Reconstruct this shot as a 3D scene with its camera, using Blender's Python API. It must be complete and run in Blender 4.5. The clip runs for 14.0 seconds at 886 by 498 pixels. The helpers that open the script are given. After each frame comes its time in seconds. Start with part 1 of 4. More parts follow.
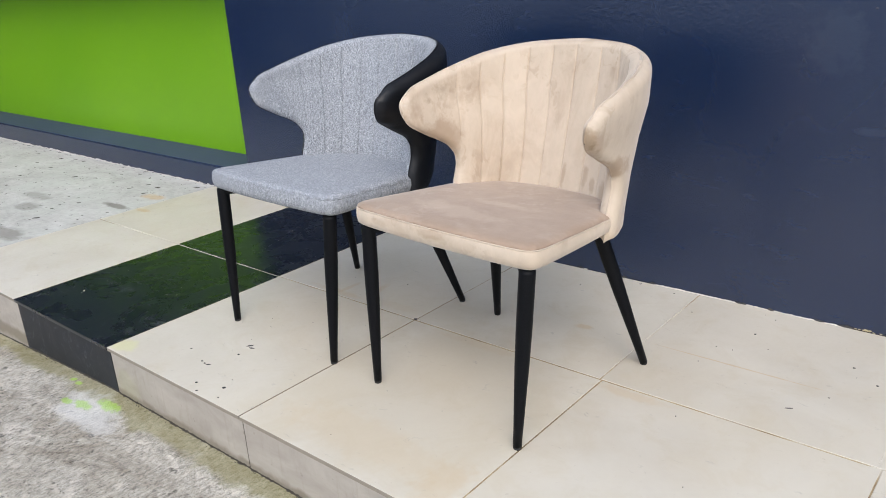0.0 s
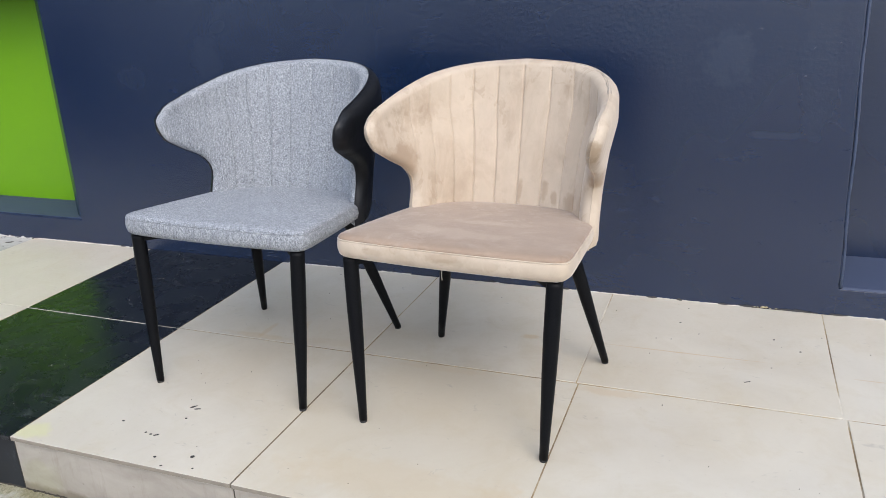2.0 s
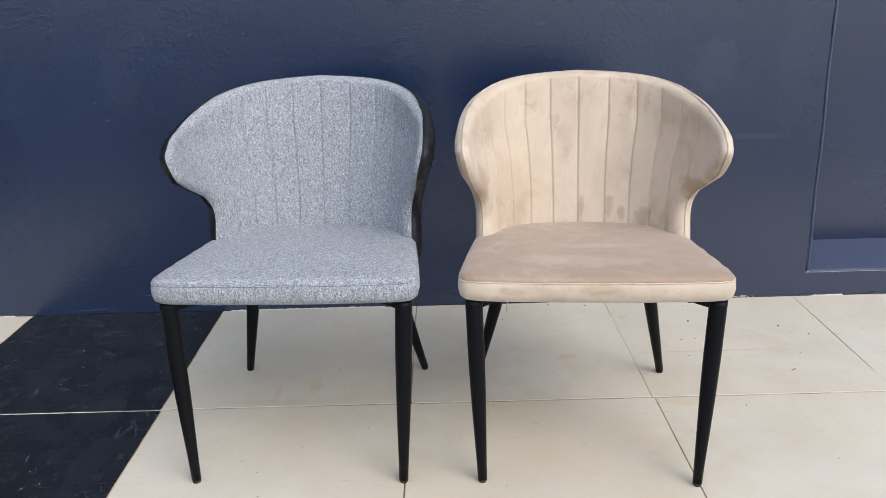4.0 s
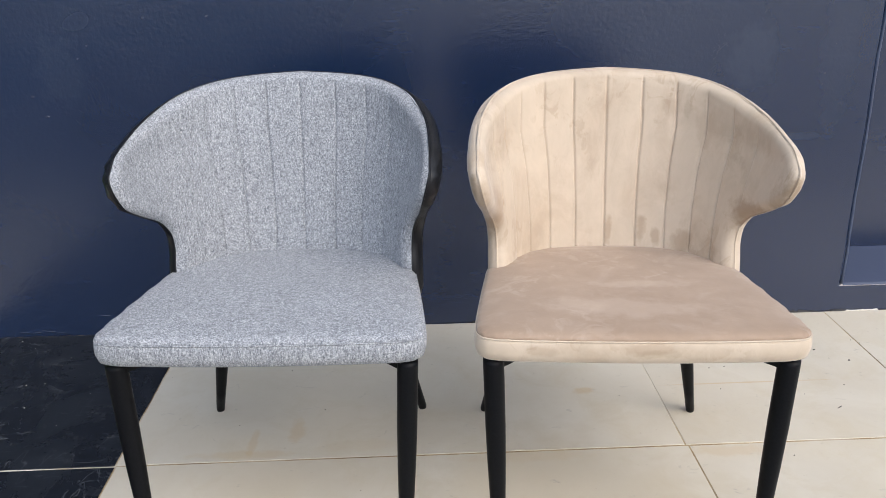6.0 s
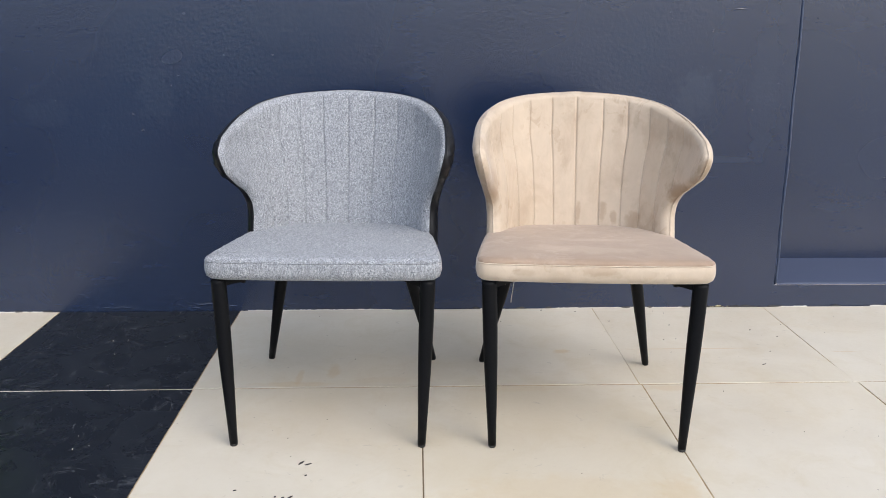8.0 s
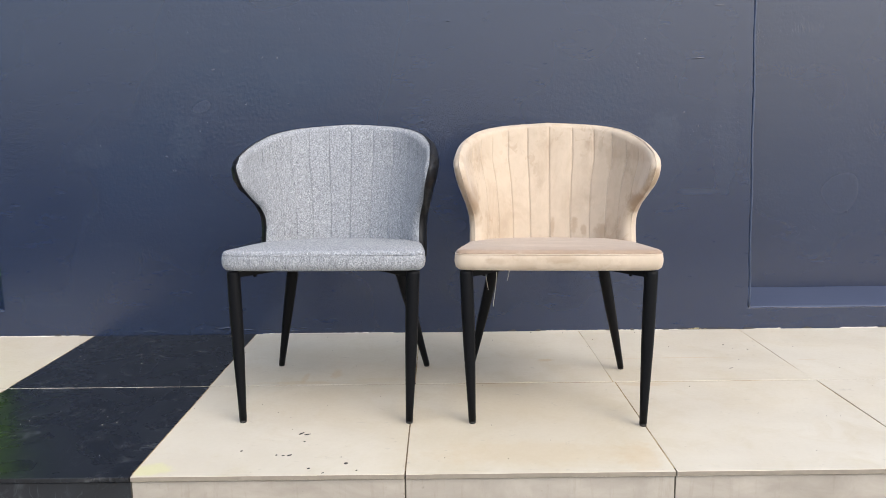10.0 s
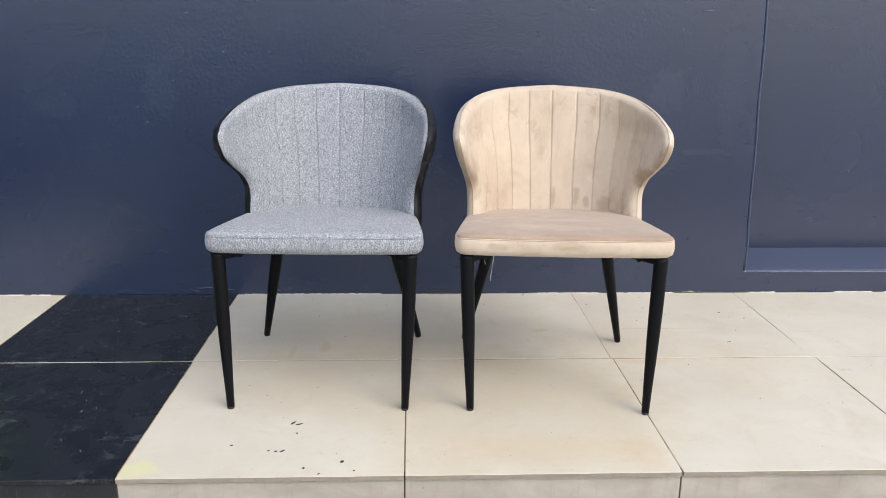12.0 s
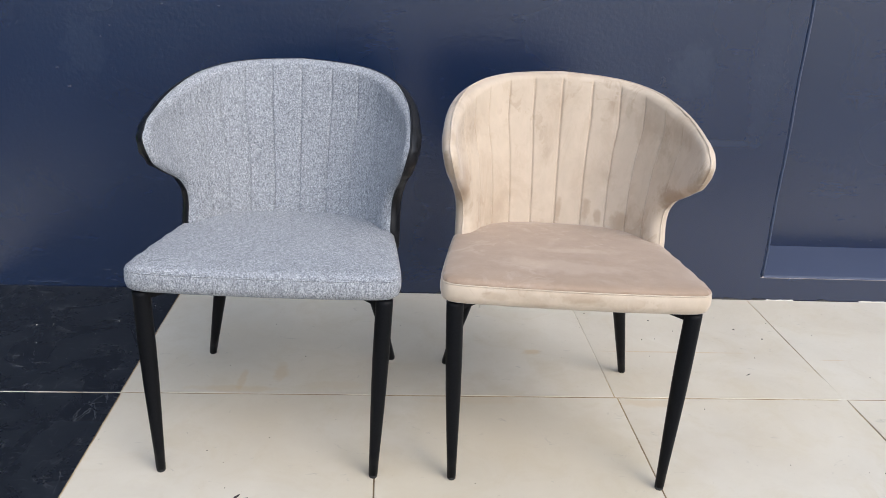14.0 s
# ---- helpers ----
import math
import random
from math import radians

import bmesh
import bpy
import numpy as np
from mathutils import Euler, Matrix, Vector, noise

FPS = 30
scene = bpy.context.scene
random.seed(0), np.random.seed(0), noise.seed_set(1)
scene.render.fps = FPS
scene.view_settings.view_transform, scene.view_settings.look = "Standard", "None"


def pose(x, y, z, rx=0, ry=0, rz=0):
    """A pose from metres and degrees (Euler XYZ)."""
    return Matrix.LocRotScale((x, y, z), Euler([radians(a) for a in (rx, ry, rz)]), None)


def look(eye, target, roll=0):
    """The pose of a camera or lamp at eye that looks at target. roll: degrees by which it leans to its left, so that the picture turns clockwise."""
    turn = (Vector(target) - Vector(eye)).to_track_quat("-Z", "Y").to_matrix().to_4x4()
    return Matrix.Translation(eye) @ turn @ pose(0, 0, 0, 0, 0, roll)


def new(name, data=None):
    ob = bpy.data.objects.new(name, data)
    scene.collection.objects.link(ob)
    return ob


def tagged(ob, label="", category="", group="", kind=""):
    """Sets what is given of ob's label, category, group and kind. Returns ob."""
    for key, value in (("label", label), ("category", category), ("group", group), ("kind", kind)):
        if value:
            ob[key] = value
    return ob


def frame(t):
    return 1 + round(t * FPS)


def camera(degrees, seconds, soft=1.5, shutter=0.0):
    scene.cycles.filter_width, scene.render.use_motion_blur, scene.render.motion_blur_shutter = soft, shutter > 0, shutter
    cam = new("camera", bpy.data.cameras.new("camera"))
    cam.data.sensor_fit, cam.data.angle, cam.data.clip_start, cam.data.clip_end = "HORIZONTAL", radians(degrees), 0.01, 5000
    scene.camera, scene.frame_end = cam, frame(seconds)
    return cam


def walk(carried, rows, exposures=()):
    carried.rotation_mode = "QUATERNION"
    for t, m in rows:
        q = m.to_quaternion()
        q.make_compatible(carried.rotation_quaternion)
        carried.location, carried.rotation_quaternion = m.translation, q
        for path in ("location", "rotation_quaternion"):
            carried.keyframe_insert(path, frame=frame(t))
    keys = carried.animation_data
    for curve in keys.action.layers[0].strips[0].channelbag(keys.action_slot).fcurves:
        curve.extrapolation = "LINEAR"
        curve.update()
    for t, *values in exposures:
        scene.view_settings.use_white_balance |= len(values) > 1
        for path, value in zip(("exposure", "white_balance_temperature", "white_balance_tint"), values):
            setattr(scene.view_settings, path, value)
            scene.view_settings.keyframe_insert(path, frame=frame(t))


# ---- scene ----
cam = camera(59.5, 14.0, 0.9)
PATH = [
    (0, (1.976, -0.847, 0.942), (0.747, 0.571, 0.251), -3.3),
    (0.5, (1.967, -0.857, 0.94), (0.785, 0.596, 0.24), -3.1),
    (1, (1.94, -0.909, 0.952), (0.847, 0.612, 0.251), -2.8),
    (1.5, (1.738, -0.978, 0.958), (0.829, 0.666, 0.272), -2.5),
    (2, (1.509, -1.089, 0.952), (0.826, 0.672, 0.294), -2.5),
    (2.5, (1.278, -1.195, 0.981), (0.816, 0.64, 0.335), -2.5),
    (3, (0.932, -1.225, 0.97), (0.68, 0.656, 0.339), -2.2),
    (5.5, (0.629, -0.722, 1.004), (0.704, 1.133, 0.259), -1.0),
    (6, (0.635, -0.743, 1.007), (0.701, 1.109, 0.256), -0.9),
    (6.5, (0.665, -0.861, 0.976), (0.727, 1.004, 0.257), -0.7),
    (7, (0.656, -0.982, 0.965), (0.718, 0.894, 0.275), -0.3),
    (7.5, (0.599, -1.156, 0.946), (0.668, 0.743, 0.323), 0.2),
    (8, (0.588, -1.289, 0.925), (0.659, 0.632, 0.372), 0.3),
    (10.5, (0.699, -1.619, 0.73), (0.695, 0.36, 0.438), -0.7),
    (11, (0.693, -1.619, 0.8), (0.701, 0.351, 0.455), -0.5),
    (11.5, (0.673, -1.588, 0.852), (0.713, 0.361, 0.408), -0.1),
    (12, (0.621, -1.453, 0.893), (0.698, 0.474, 0.362), 0.5),
    (12.5, (0.584, -1.315, 0.937), (0.698, 0.587, 0.329), 1.3),
    (13, (0.578, -1.216, 1.003), (0.716, 0.663, 0.333), 2.0),
    (13.5, (0.586, -1.12, 1.036), (0.732, 0.743, 0.325), 2.6),
    (14, (0.614, -1.019, 1.03), (0.762, 0.834, 0.291), 3.1),
]
LOOKS = [(0, 0.09, 6370, 10), (3, 0.06, 6310, 10), (5.5, 0.14, 6580, 10), (8, 0.14, 6580, 10), (10.5, 0.31, 6800, 10), (12, 0.23, 6660, 10), (14, 0.09, 6440, 10)]
walk(cam, [(t, look(eye, target, roll)) for t, eye, target, roll in PATH], LOOKS)

# ---- light ----
world = bpy.data.worlds.new("overcast_sky")
scene.world = world
world.use_nodes = True
wn = world.node_tree
sky = wn.nodes.new("ShaderNodeTexSky")
sky.sky_type = 'NISHITA'
sky.sun_disc = False
sky.sun_elevation = radians(45)
sky.sun_rotation = radians(140)
sky.air_density, sky.dust_density, sky.ozone_density = 1.0, 4.0, 1.0
soften = wn.nodes.new("ShaderNodeMixRGB")
soften.inputs[0].default_value = 0.42
soften.inputs[2].default_value = (8.2, 9.1, 10.6, 1)
wn.links.new(sky.outputs[0], soften.inputs[1])
background = next(n for n in wn.nodes if n.type == 'BACKGROUND')
wn.links.new(soften.outputs[0], background.inputs[0])
background.inputs[1].default_value = 0.222

sun_data = bpy.data.lights.new("sun", 'SUN')
sun_data.energy, sun_data.angle, sun_data.color = 0.8, radians(36), (1.0, 0.97, 0.92)
sun = new("sun", sun_data)
sun.matrix_basis = look((2.77, -2.21, 3.54), (0.5, 0.5, 0))


# ---- materials ----
def material(name, rough=0.6, metal=0.0):
    m = bpy.data.materials.new(name)
    m.use_nodes = True
    t = m.node_tree
    b = next(n for n in t.nodes if n.type == 'BSDF_PRINCIPLED')
    b.inputs["Roughness"].default_value = rough
    b.inputs["Metallic"].default_value = metal
    return m, t, b


def coords(t, scale=(1, 1, 1), shift=(0, 0, 0), kind="Object"):
    c = t.nodes.new("ShaderNodeTexCoord")
    mp = t.nodes.new("ShaderNodeMapping")
    mp.inputs["Location"].default_value = shift
    mp.inputs["Scale"].default_value = scale
    t.links.new(c.outputs[kind], mp.inputs["Vector"])
    return mp.outputs["Vector"]


def world_coords(t, scale=(1, 1, 1), shift=(0, 0, 0)):
    g = t.nodes.new("ShaderNodeNewGeometry")
    mp = t.nodes.new("ShaderNodeMapping")
    mp.inputs["Location"].default_value = shift
    mp.inputs["Scale"].default_value = scale
    t.links.new(g.outputs["Position"], mp.inputs["Vector"])
    return mp.outputs["Vector"]


def grain(t, vector, scale, detail=4.0, rough=0.6, distort=0.0):
    n = t.nodes.new("ShaderNodeTexNoise")
    n.inputs["Scale"].default_value = scale
    n.inputs["Detail"].default_value = detail
    n.inputs["Roughness"].default_value = rough
    n.inputs["Distortion"].default_value = distort
    t.links.new(vector, n.inputs["Vector"])
    return n.outputs[0]


def ramp(t, value, stops):
    r = t.nodes.new("ShaderNodeValToRGB")
    while len(r.color_ramp.elements) < len(stops):
        r.color_ramp.elements.new(0.5)
    for e, (p, c) in zip(r.color_ramp.elements, stops):
        e.position = p
        e.color = (*c, 1) if len(c) == 3 else c
    t.links.new(value, r.inputs[0])
    return r.outputs[0]


def grey(v):
    return (v, v, v)


def mix(t, fac, a, b, how='MIX'):
    n = t.nodes.new("ShaderNodeMixRGB")
    n.blend_type = how
    for socket, v in zip(n.inputs, (fac, a, b)):
        if isinstance(v, (int, float)):
            socket.default_value = v
        elif isinstance(v, tuple):
            socket.default_value = (*v, 1)
        else:
            t.links.new(v, socket)
    return n.outputs[0]


def math_node(t, op, a, b=0.0):
    n = t.nodes.new("ShaderNodeMath")
    n.operation = op
    for socket, v in zip(n.inputs, (a, b)):
        if isinstance(v, (int, float)):
            socket.default_value = v
        else:
            t.links.new(v, socket)
    return n.outputs[0]


def spot(t, centre, radius, wobble=0.5, scale=18.0, space=None):
    """A ragged round patch of stain or painted shade, 1 in its middle and 0 outside."""
    s = tuple(1 / r for r in radius)
    space = space or world_coords
    v = space(t, s, tuple(-c / r for c, r in zip(centre, radius)))
    length = t.nodes.new("ShaderNodeVectorMath")
    length.operation = 'LENGTH'
    t.links.new(v, length.inputs[0])
    n = grain(t, space(t), scale, 4)
    d = math_node(t, 'ADD', length.outputs["Value"], math_node(t, 'MULTIPLY', math_node(t, 'SUBTRACT', n, 0.5), wobble * 2))
    return ramp(t, d, [(0.55, grey(1)), (1.0, grey(0))])


def bump(t, b, height, strength=0.3, distance=0.002):
    n = t.nodes.new("ShaderNodeBump")
    n.inputs["Strength"].default_value = strength
    n.inputs["Distance"].default_value = distance
    t.links.new(height, n.inputs["Height"])
    t.links.new(n.outputs[0], b.inputs["Normal"])


def paint_material(name, dark, light, rough, wear=None, gloss=0.5, rubs=()):
    m, t, b = material(name, rough)
    b.inputs["Specular IOR Level"].default_value = gloss
    big = grain(t, world_coords(t), 1.7, 2, 0.5, 0.1)
    col = mix(t, ramp(t, big, [(0.2, grey(0)), (0.8, grey(1))]), dark, light)
    fine = grain(t, world_coords(t), 26, 5, 0.65)
    scuff = ramp(t, grain(t, world_coords(t, (1, 1, 3.2)), 6, 8, 0.72), [(0.58, grey(0)), (0.90, grey(1))])
    if wear:
        col = mix(t, math_node(t, 'MULTIPLY', scuff, 0.22), col, wear)
    for c, r, a in rubs:
        col = mix(t, math_node(t, 'MULTIPLY', spot(t, c, r, 0.9, 22), a), col, wear)
    t.links.new(col, b.inputs["Base Color"])
    t.links.new(ramp(t, big, [(0.2, grey(rough - 0.03)), (0.8, grey(rough + 0.04))]), b.inputs["Roughness"])
    # roller stipple that comes and goes, trowel sweeps, lumps and a slow waviness
    where = ramp(t, grain(t, world_coords(t, (1, 1, 1), (4, 2, 7)), 2.6, 3, 0.6), [(0.35, grey(0.15)), (0.65, grey(1))])
    stipple = math_node(t, 'MULTIPLY', math_node(t, 'SUBTRACT', grain(t, world_coords(t), 85, 4, 0.6), 0.5), where)
    sweep = grain(t, world_coords(t, (1, 1, 3.4)), 7, 5, 0.55, 0.3)
    relief = math_node(t, 'ADD', math_node(t, 'MULTIPLY', fine, 0.16), math_node(t, 'MULTIPLY', stipple, 0.60))
    lumps = ramp(t, grain(t, world_coords(t), 34, 2), [(0.70, grey(0)), (0.76, grey(1))])
    relief = math_node(t, 'ADD', relief, math_node(t, 'MULTIPLY', lumps, 0.10))
    relief = math_node(t, 'ADD', relief, math_node(t, 'MULTIPLY', sweep, 0.26))
    relief = math_node(t, 'ADD', relief, math_node(t, 'MULTIPLY', grain(t, world_coords(t), 3.5, 2), 0.5))
    bump(t, b, relief, 0.50, 0.003)
    return m


RUBS = [((1.475, 1.19, 0.72), (0.075, 0.1, 0.085), 0.150), ((-0.21, 1.19, 0.715), (0.07, 0.1, 0.09), 0.110), ((-0.55, 1.19, 0.66), (0.10, 0.1, 0.05), 0.070),
        ((1.61, 1.19, 0.51), (0.09, 0.1, 0.012), 0.175), ((0.16, 1.19, 0.95), (0.11, 0.1, 0.09), 0.050), ((1.70, 1.19, 0.75), (0.05, 0.1, 0.30), 0.060)]
NAVY = paint_material("navy_wall_paint", (0.0034, 0.0122, 0.042), (0.0072, 0.0188, 0.054), 0.25, (0.045, 0.062, 0.10), 0.80, RUBS)
# Paler than the wall: skylight on the upward face is put into the colour.
LEDGE = paint_material("skylit_navy_ledge_paint", (0.038, 0.052, 0.098), (0.055, 0.071, 0.122), 0.6, (0.10, 0.12, 0.17), 0.4)
# Corner highlight, painted as a paler navy.
ARRIS = paint_material("highlit_navy_edge_paint", (0.034, 0.050, 0.092), (0.046, 0.064, 0.112), 0.4, (0.07, 0.09, 0.13), 0.5)
GREEN = paint_material("lime_green_wall_paint", (0.128, 0.318, 0.002), (0.155, 0.360, 0.004), 0.42)


def tile_material(name):
    m, t, b = material(name, 0.42)
    info = t.nodes.new("ShaderNodeObjectInfo")
    big = grain(t, world_coords(t), 3.3, 5, 0.6, 0.4)
    base = mix(t, ramp(t, big, [(0.3, grey(0)), (0.72, grey(1))]), (0.525, 0.485, 0.405), (0.615, 0.58, 0.50))
    base = mix(t, 0.10, base, mix(t, info.outputs["Random"], (0.50, 0.44, 0.36), (0.76, 0.73, 0.67)))
    stain = ramp(t, grain(t, world_coords(t), 7.5, 7, 0.7, 1.0), [(0.50, grey(0)), (0.76, grey(1))])
    base = mix(t, math_node(t, 'MULTIPLY', stain, 0.42), base, (0.47, 0.40, 0.27))
    base = mix(t, math_node(t, 'MULTIPLY', ramp(t, grain(t, world_coords(t), 60, 4), [(0.68, grey(0)), (0.75, grey(1))]), 0.4), base, (0.33, 0.28, 0.22))
    for c, r, a in (((0.035, 0.03, 0), (0.052, 0.036, 0.05), 0.30),):
        base = mix(t, math_node(t, 'MULTIPLY', spot(t, c, r, 0.8, 26), a), base, (0.62, 0.66, 0.16))
    for c, r, a in (((-1.15, 0.77, 0), (0.06, 0.02, 0.05), 0.6), ((0.36, 0.70, 0), (0.02, 0.05, 0.05), 0.35), ((1.02, 0.82, 0), (0.03, 0.018, 0.05), 0.45), ((0.50, 0.64, 0), (0.10, 0.025, 0.05), 0.12),
                    ((1.42, 0.832, 0), (0.24, 0.0035, 0.05), 0.5), ((1.86, 0.80, 0), (0.05, 0.003, 0.05), 0.4), ((0.9, 0.10, 0), (0.30, 0.08, 0.05), 0.22), ((1.14, 0.08, 0), (0.06, 0.10, 0.05), 0.25),
                    ((0.25, 0.62, 0), (0.12, 0.018, 0.05), 0.3), ((0.85, 0.58, 0), (0.16, 0.02, 0.05), 0.22), ((1.28, 0.575, 0), (0.09, 0.022, 0.05), 0.25), ((0.27, 0.66, 0), (0.012, 0.06, 0.05), 0.35)):
        base = mix(t, math_node(t, 'MULTIPLY', spot(t, c, r, 0.7, 30), a), base, (0.50, 0.33, 0.13))
    # Yellow-brown staining, and the shade under the chairs put into the tile colour.
    for c, r, a in (((0.9, 0.30, 0), (0.42, 0.44, 0.05), 0.42), ((0.45, 0.75, 0), (0.60, 0.34, 0.05), 0.22)):
        base = mix(t, math_node(t, 'MULTIPLY', spot(t, c, r, 0.6, 7), a), base, (0.47, 0.41, 0.30))
    film = ramp(t, grain(t, world_coords(t, (1, 1, 1), (5, 3, 0)), 2.1, 4, 0.6, 0.5), [(0.40, grey(0)), (0.66, grey(1))])
    base = mix(t, math_node(t, 'MULTIPLY', film, 0.22), base, (0.585, 0.50, 0.35))
    scuffs = ramp(t, grain(t, world_coords(t, (1.0, 1.7, 1)), 21, 5, 0.65, 1.2), [(0.64, grey(0)), (0.74, grey(1))])
    base = mix(t, math_node(t, 'MULTIPLY', scuffs, 0.48), base, (0.30, 0.28, 0.25))
    t.links.new(base, b.inputs["Base Color"])
    fine = grain(t, world_coords(t), 90, 4)
    t.links.new(ramp(t, fine, [(0.3, grey(0.36)), (0.7, grey(0.52))]), b.inputs["Roughness"])
    bump(t, b, fine, 0.12, 0.001)
    return m


def black_tile_material(name, smooth):
    m, t, b = material(name, 0.2)
    cloud = grain(t, world_coords(t), 5, 8, 0.7, 1.2)
    col = mix(t, ramp(t, cloud, [(0.45, grey(0)), (0.8, grey(1))]), (0.006, 0.0075, 0.011), (0.017, 0.021, 0.028))
    scratch = ramp(t, grain(t, world_coords(t, (1, 3.5, 1)), 16, 10, 0.8, 1.5), [(0.56, grey(0)), (0.80, grey(1))])
    col = mix(t, math_node(t, 'MULTIPLY', scratch, 0.7), col, (0.095, 0.105, 0.122))
    for stretch, scale in (((1.0, 2.6, 1), 6.0), ((2.2, 0.7, 1), 9.0)):
        line = math_node(t, 'ABSOLUTE', math_node(t, 'SUBTRACT', grain(t, world_coords(t, stretch), scale, 3, 0.5, 0.3), 0.5))
        line = ramp(t, line, [(0.002, grey(1)), (0.012, grey(0))])
        worn = ramp(t, grain(t, world_coords(t, (1, 1, 1), (scale, 0, 0)), 9, 4), [(0.50, grey(0)), (0.62, grey(0.33))])
        col = mix(t, math_node(t, 'MULTIPLY', line, worn), col, (0.14, 0.15, 0.165))
    t.links.new(col, b.inputs["Base Color"])
    t.links.new(ramp(t, cloud, [(0.3, grey(smooth)), (0.75, grey(smooth + 0.18))]), b.inputs["Roughness"])
    bump(t, b, grain(t, world_coords(t), 70, 4), 0.06, 0.001)
    return m


TILE = tile_material("cream_porcelain_tile")
BLACK_TILE = black_tile_material("black_scratched_tile", 0.20)
BLACK_RISER = black_tile_material("black_worn_riser_tile", 0.5)


def grout_material():
    m, t, b = material("yellowed_grout", 0.9)
    n = grain(t, world_coords(t), 5, 7, 0.72)
    col = ramp(t, n, [(0.36, (0.15, 0.10, 0.05)), (0.45, (0.27, 0.19, 0.10)), (0.54, (0.40, 0.32, 0.19)), (0.66, (0.56, 0.50, 0.40))])
    for c, r, a in (((0.6, 0.25, 0), (0.02, 0.42, 0.6), 0.8), ((1.19, 0.35, 0), (0.03, 0.22, 0.6), 0.55), ((1.79, 0.9, 0), (0.03, 0.2, 0.6), 0.5), ((1.785, 0.30, 0), (0.03, 0.24, 0.6), 0.6)):
        col = mix(t, math_node(t, 'MULTIPLY', spot(t, c, r, 0.5, 12), a), col, (0.09, 0.06, 0.035))
    for c, r, a in (((-0.6, 0.6, 0), (0.68, 0.02, 0.4), 0.8), ((1.19, 0.9, 0), (0.02, 0.28, 0.4), 0.7), ((1.78, 0.64, 0), (0.02, 0.09, 0.4), 0.85), ((1.5, 0.6, 0), (0.06, 0.02, 0.4), 0.35)):
        col = mix(t, math_node(t, 'MULTIPLY', spot(t, c, r, 0.4, 14), a * 0.8), col, (0.70, 0.67, 0.60))
    t.links.new(col, b.inputs["Base Color"])
    bump(t, b, grain(t, world_coords(t), 200, 4), 0.4, 0.001)
    return m


GROUT = grout_material()


def fascia_material():
    m, t, b = material("grimy_riser_tile", 0.5)
    big = grain(t, world_coords(t, (1, 1, 2)), 6, 6, 0.65, 0.6)
    col = mix(t, ramp(t, big, [(0.3, grey(0)), (0.75, grey(1))]), (0.29, 0.26, 0.225), (0.43, 0.395, 0.345))
    streak = ramp(t, grain(t, world_coords(t, (9, 1, 1.2)), 5, 6, 0.7), [(0.55, grey(0)), (0.8, grey(1))])
    col = mix(t, math_node(t, 'MULTIPLY', streak, 0.45), col, (0.20, 0.165, 0.12))
    col = mix(t, math_node(t, 'MULTIPLY', spot(t, (1.5, 0, -0.152), (40, 10, 0.03), 0.8, 16), 0.6), col, (0.12, 0.095, 0.055))
    col = mix(t, math_node(t, 'MULTIPLY', spot(t, (0.06, 0, -0.10), (0.07, 10, 0.05), 0.8, 20), 0.2), col, (0.30, 0.30, 0.12))
    speck = ramp(t, grain(t, world_coords(t), 46, 5, 0.6), [(0.66, grey(0)), (0.72, grey(1))])
    col = mix(t, math_node(t, 'MULTIPLY', speck, 0.4), col, (0.13, 0.11, 0.09))
    t.links.new(col, b.inputs["Base Color"])
    bump(t, b, grain(t, world_coords(t), 120, 4), 0.2, 0.001)
    return m


FASCIA = fascia_material()


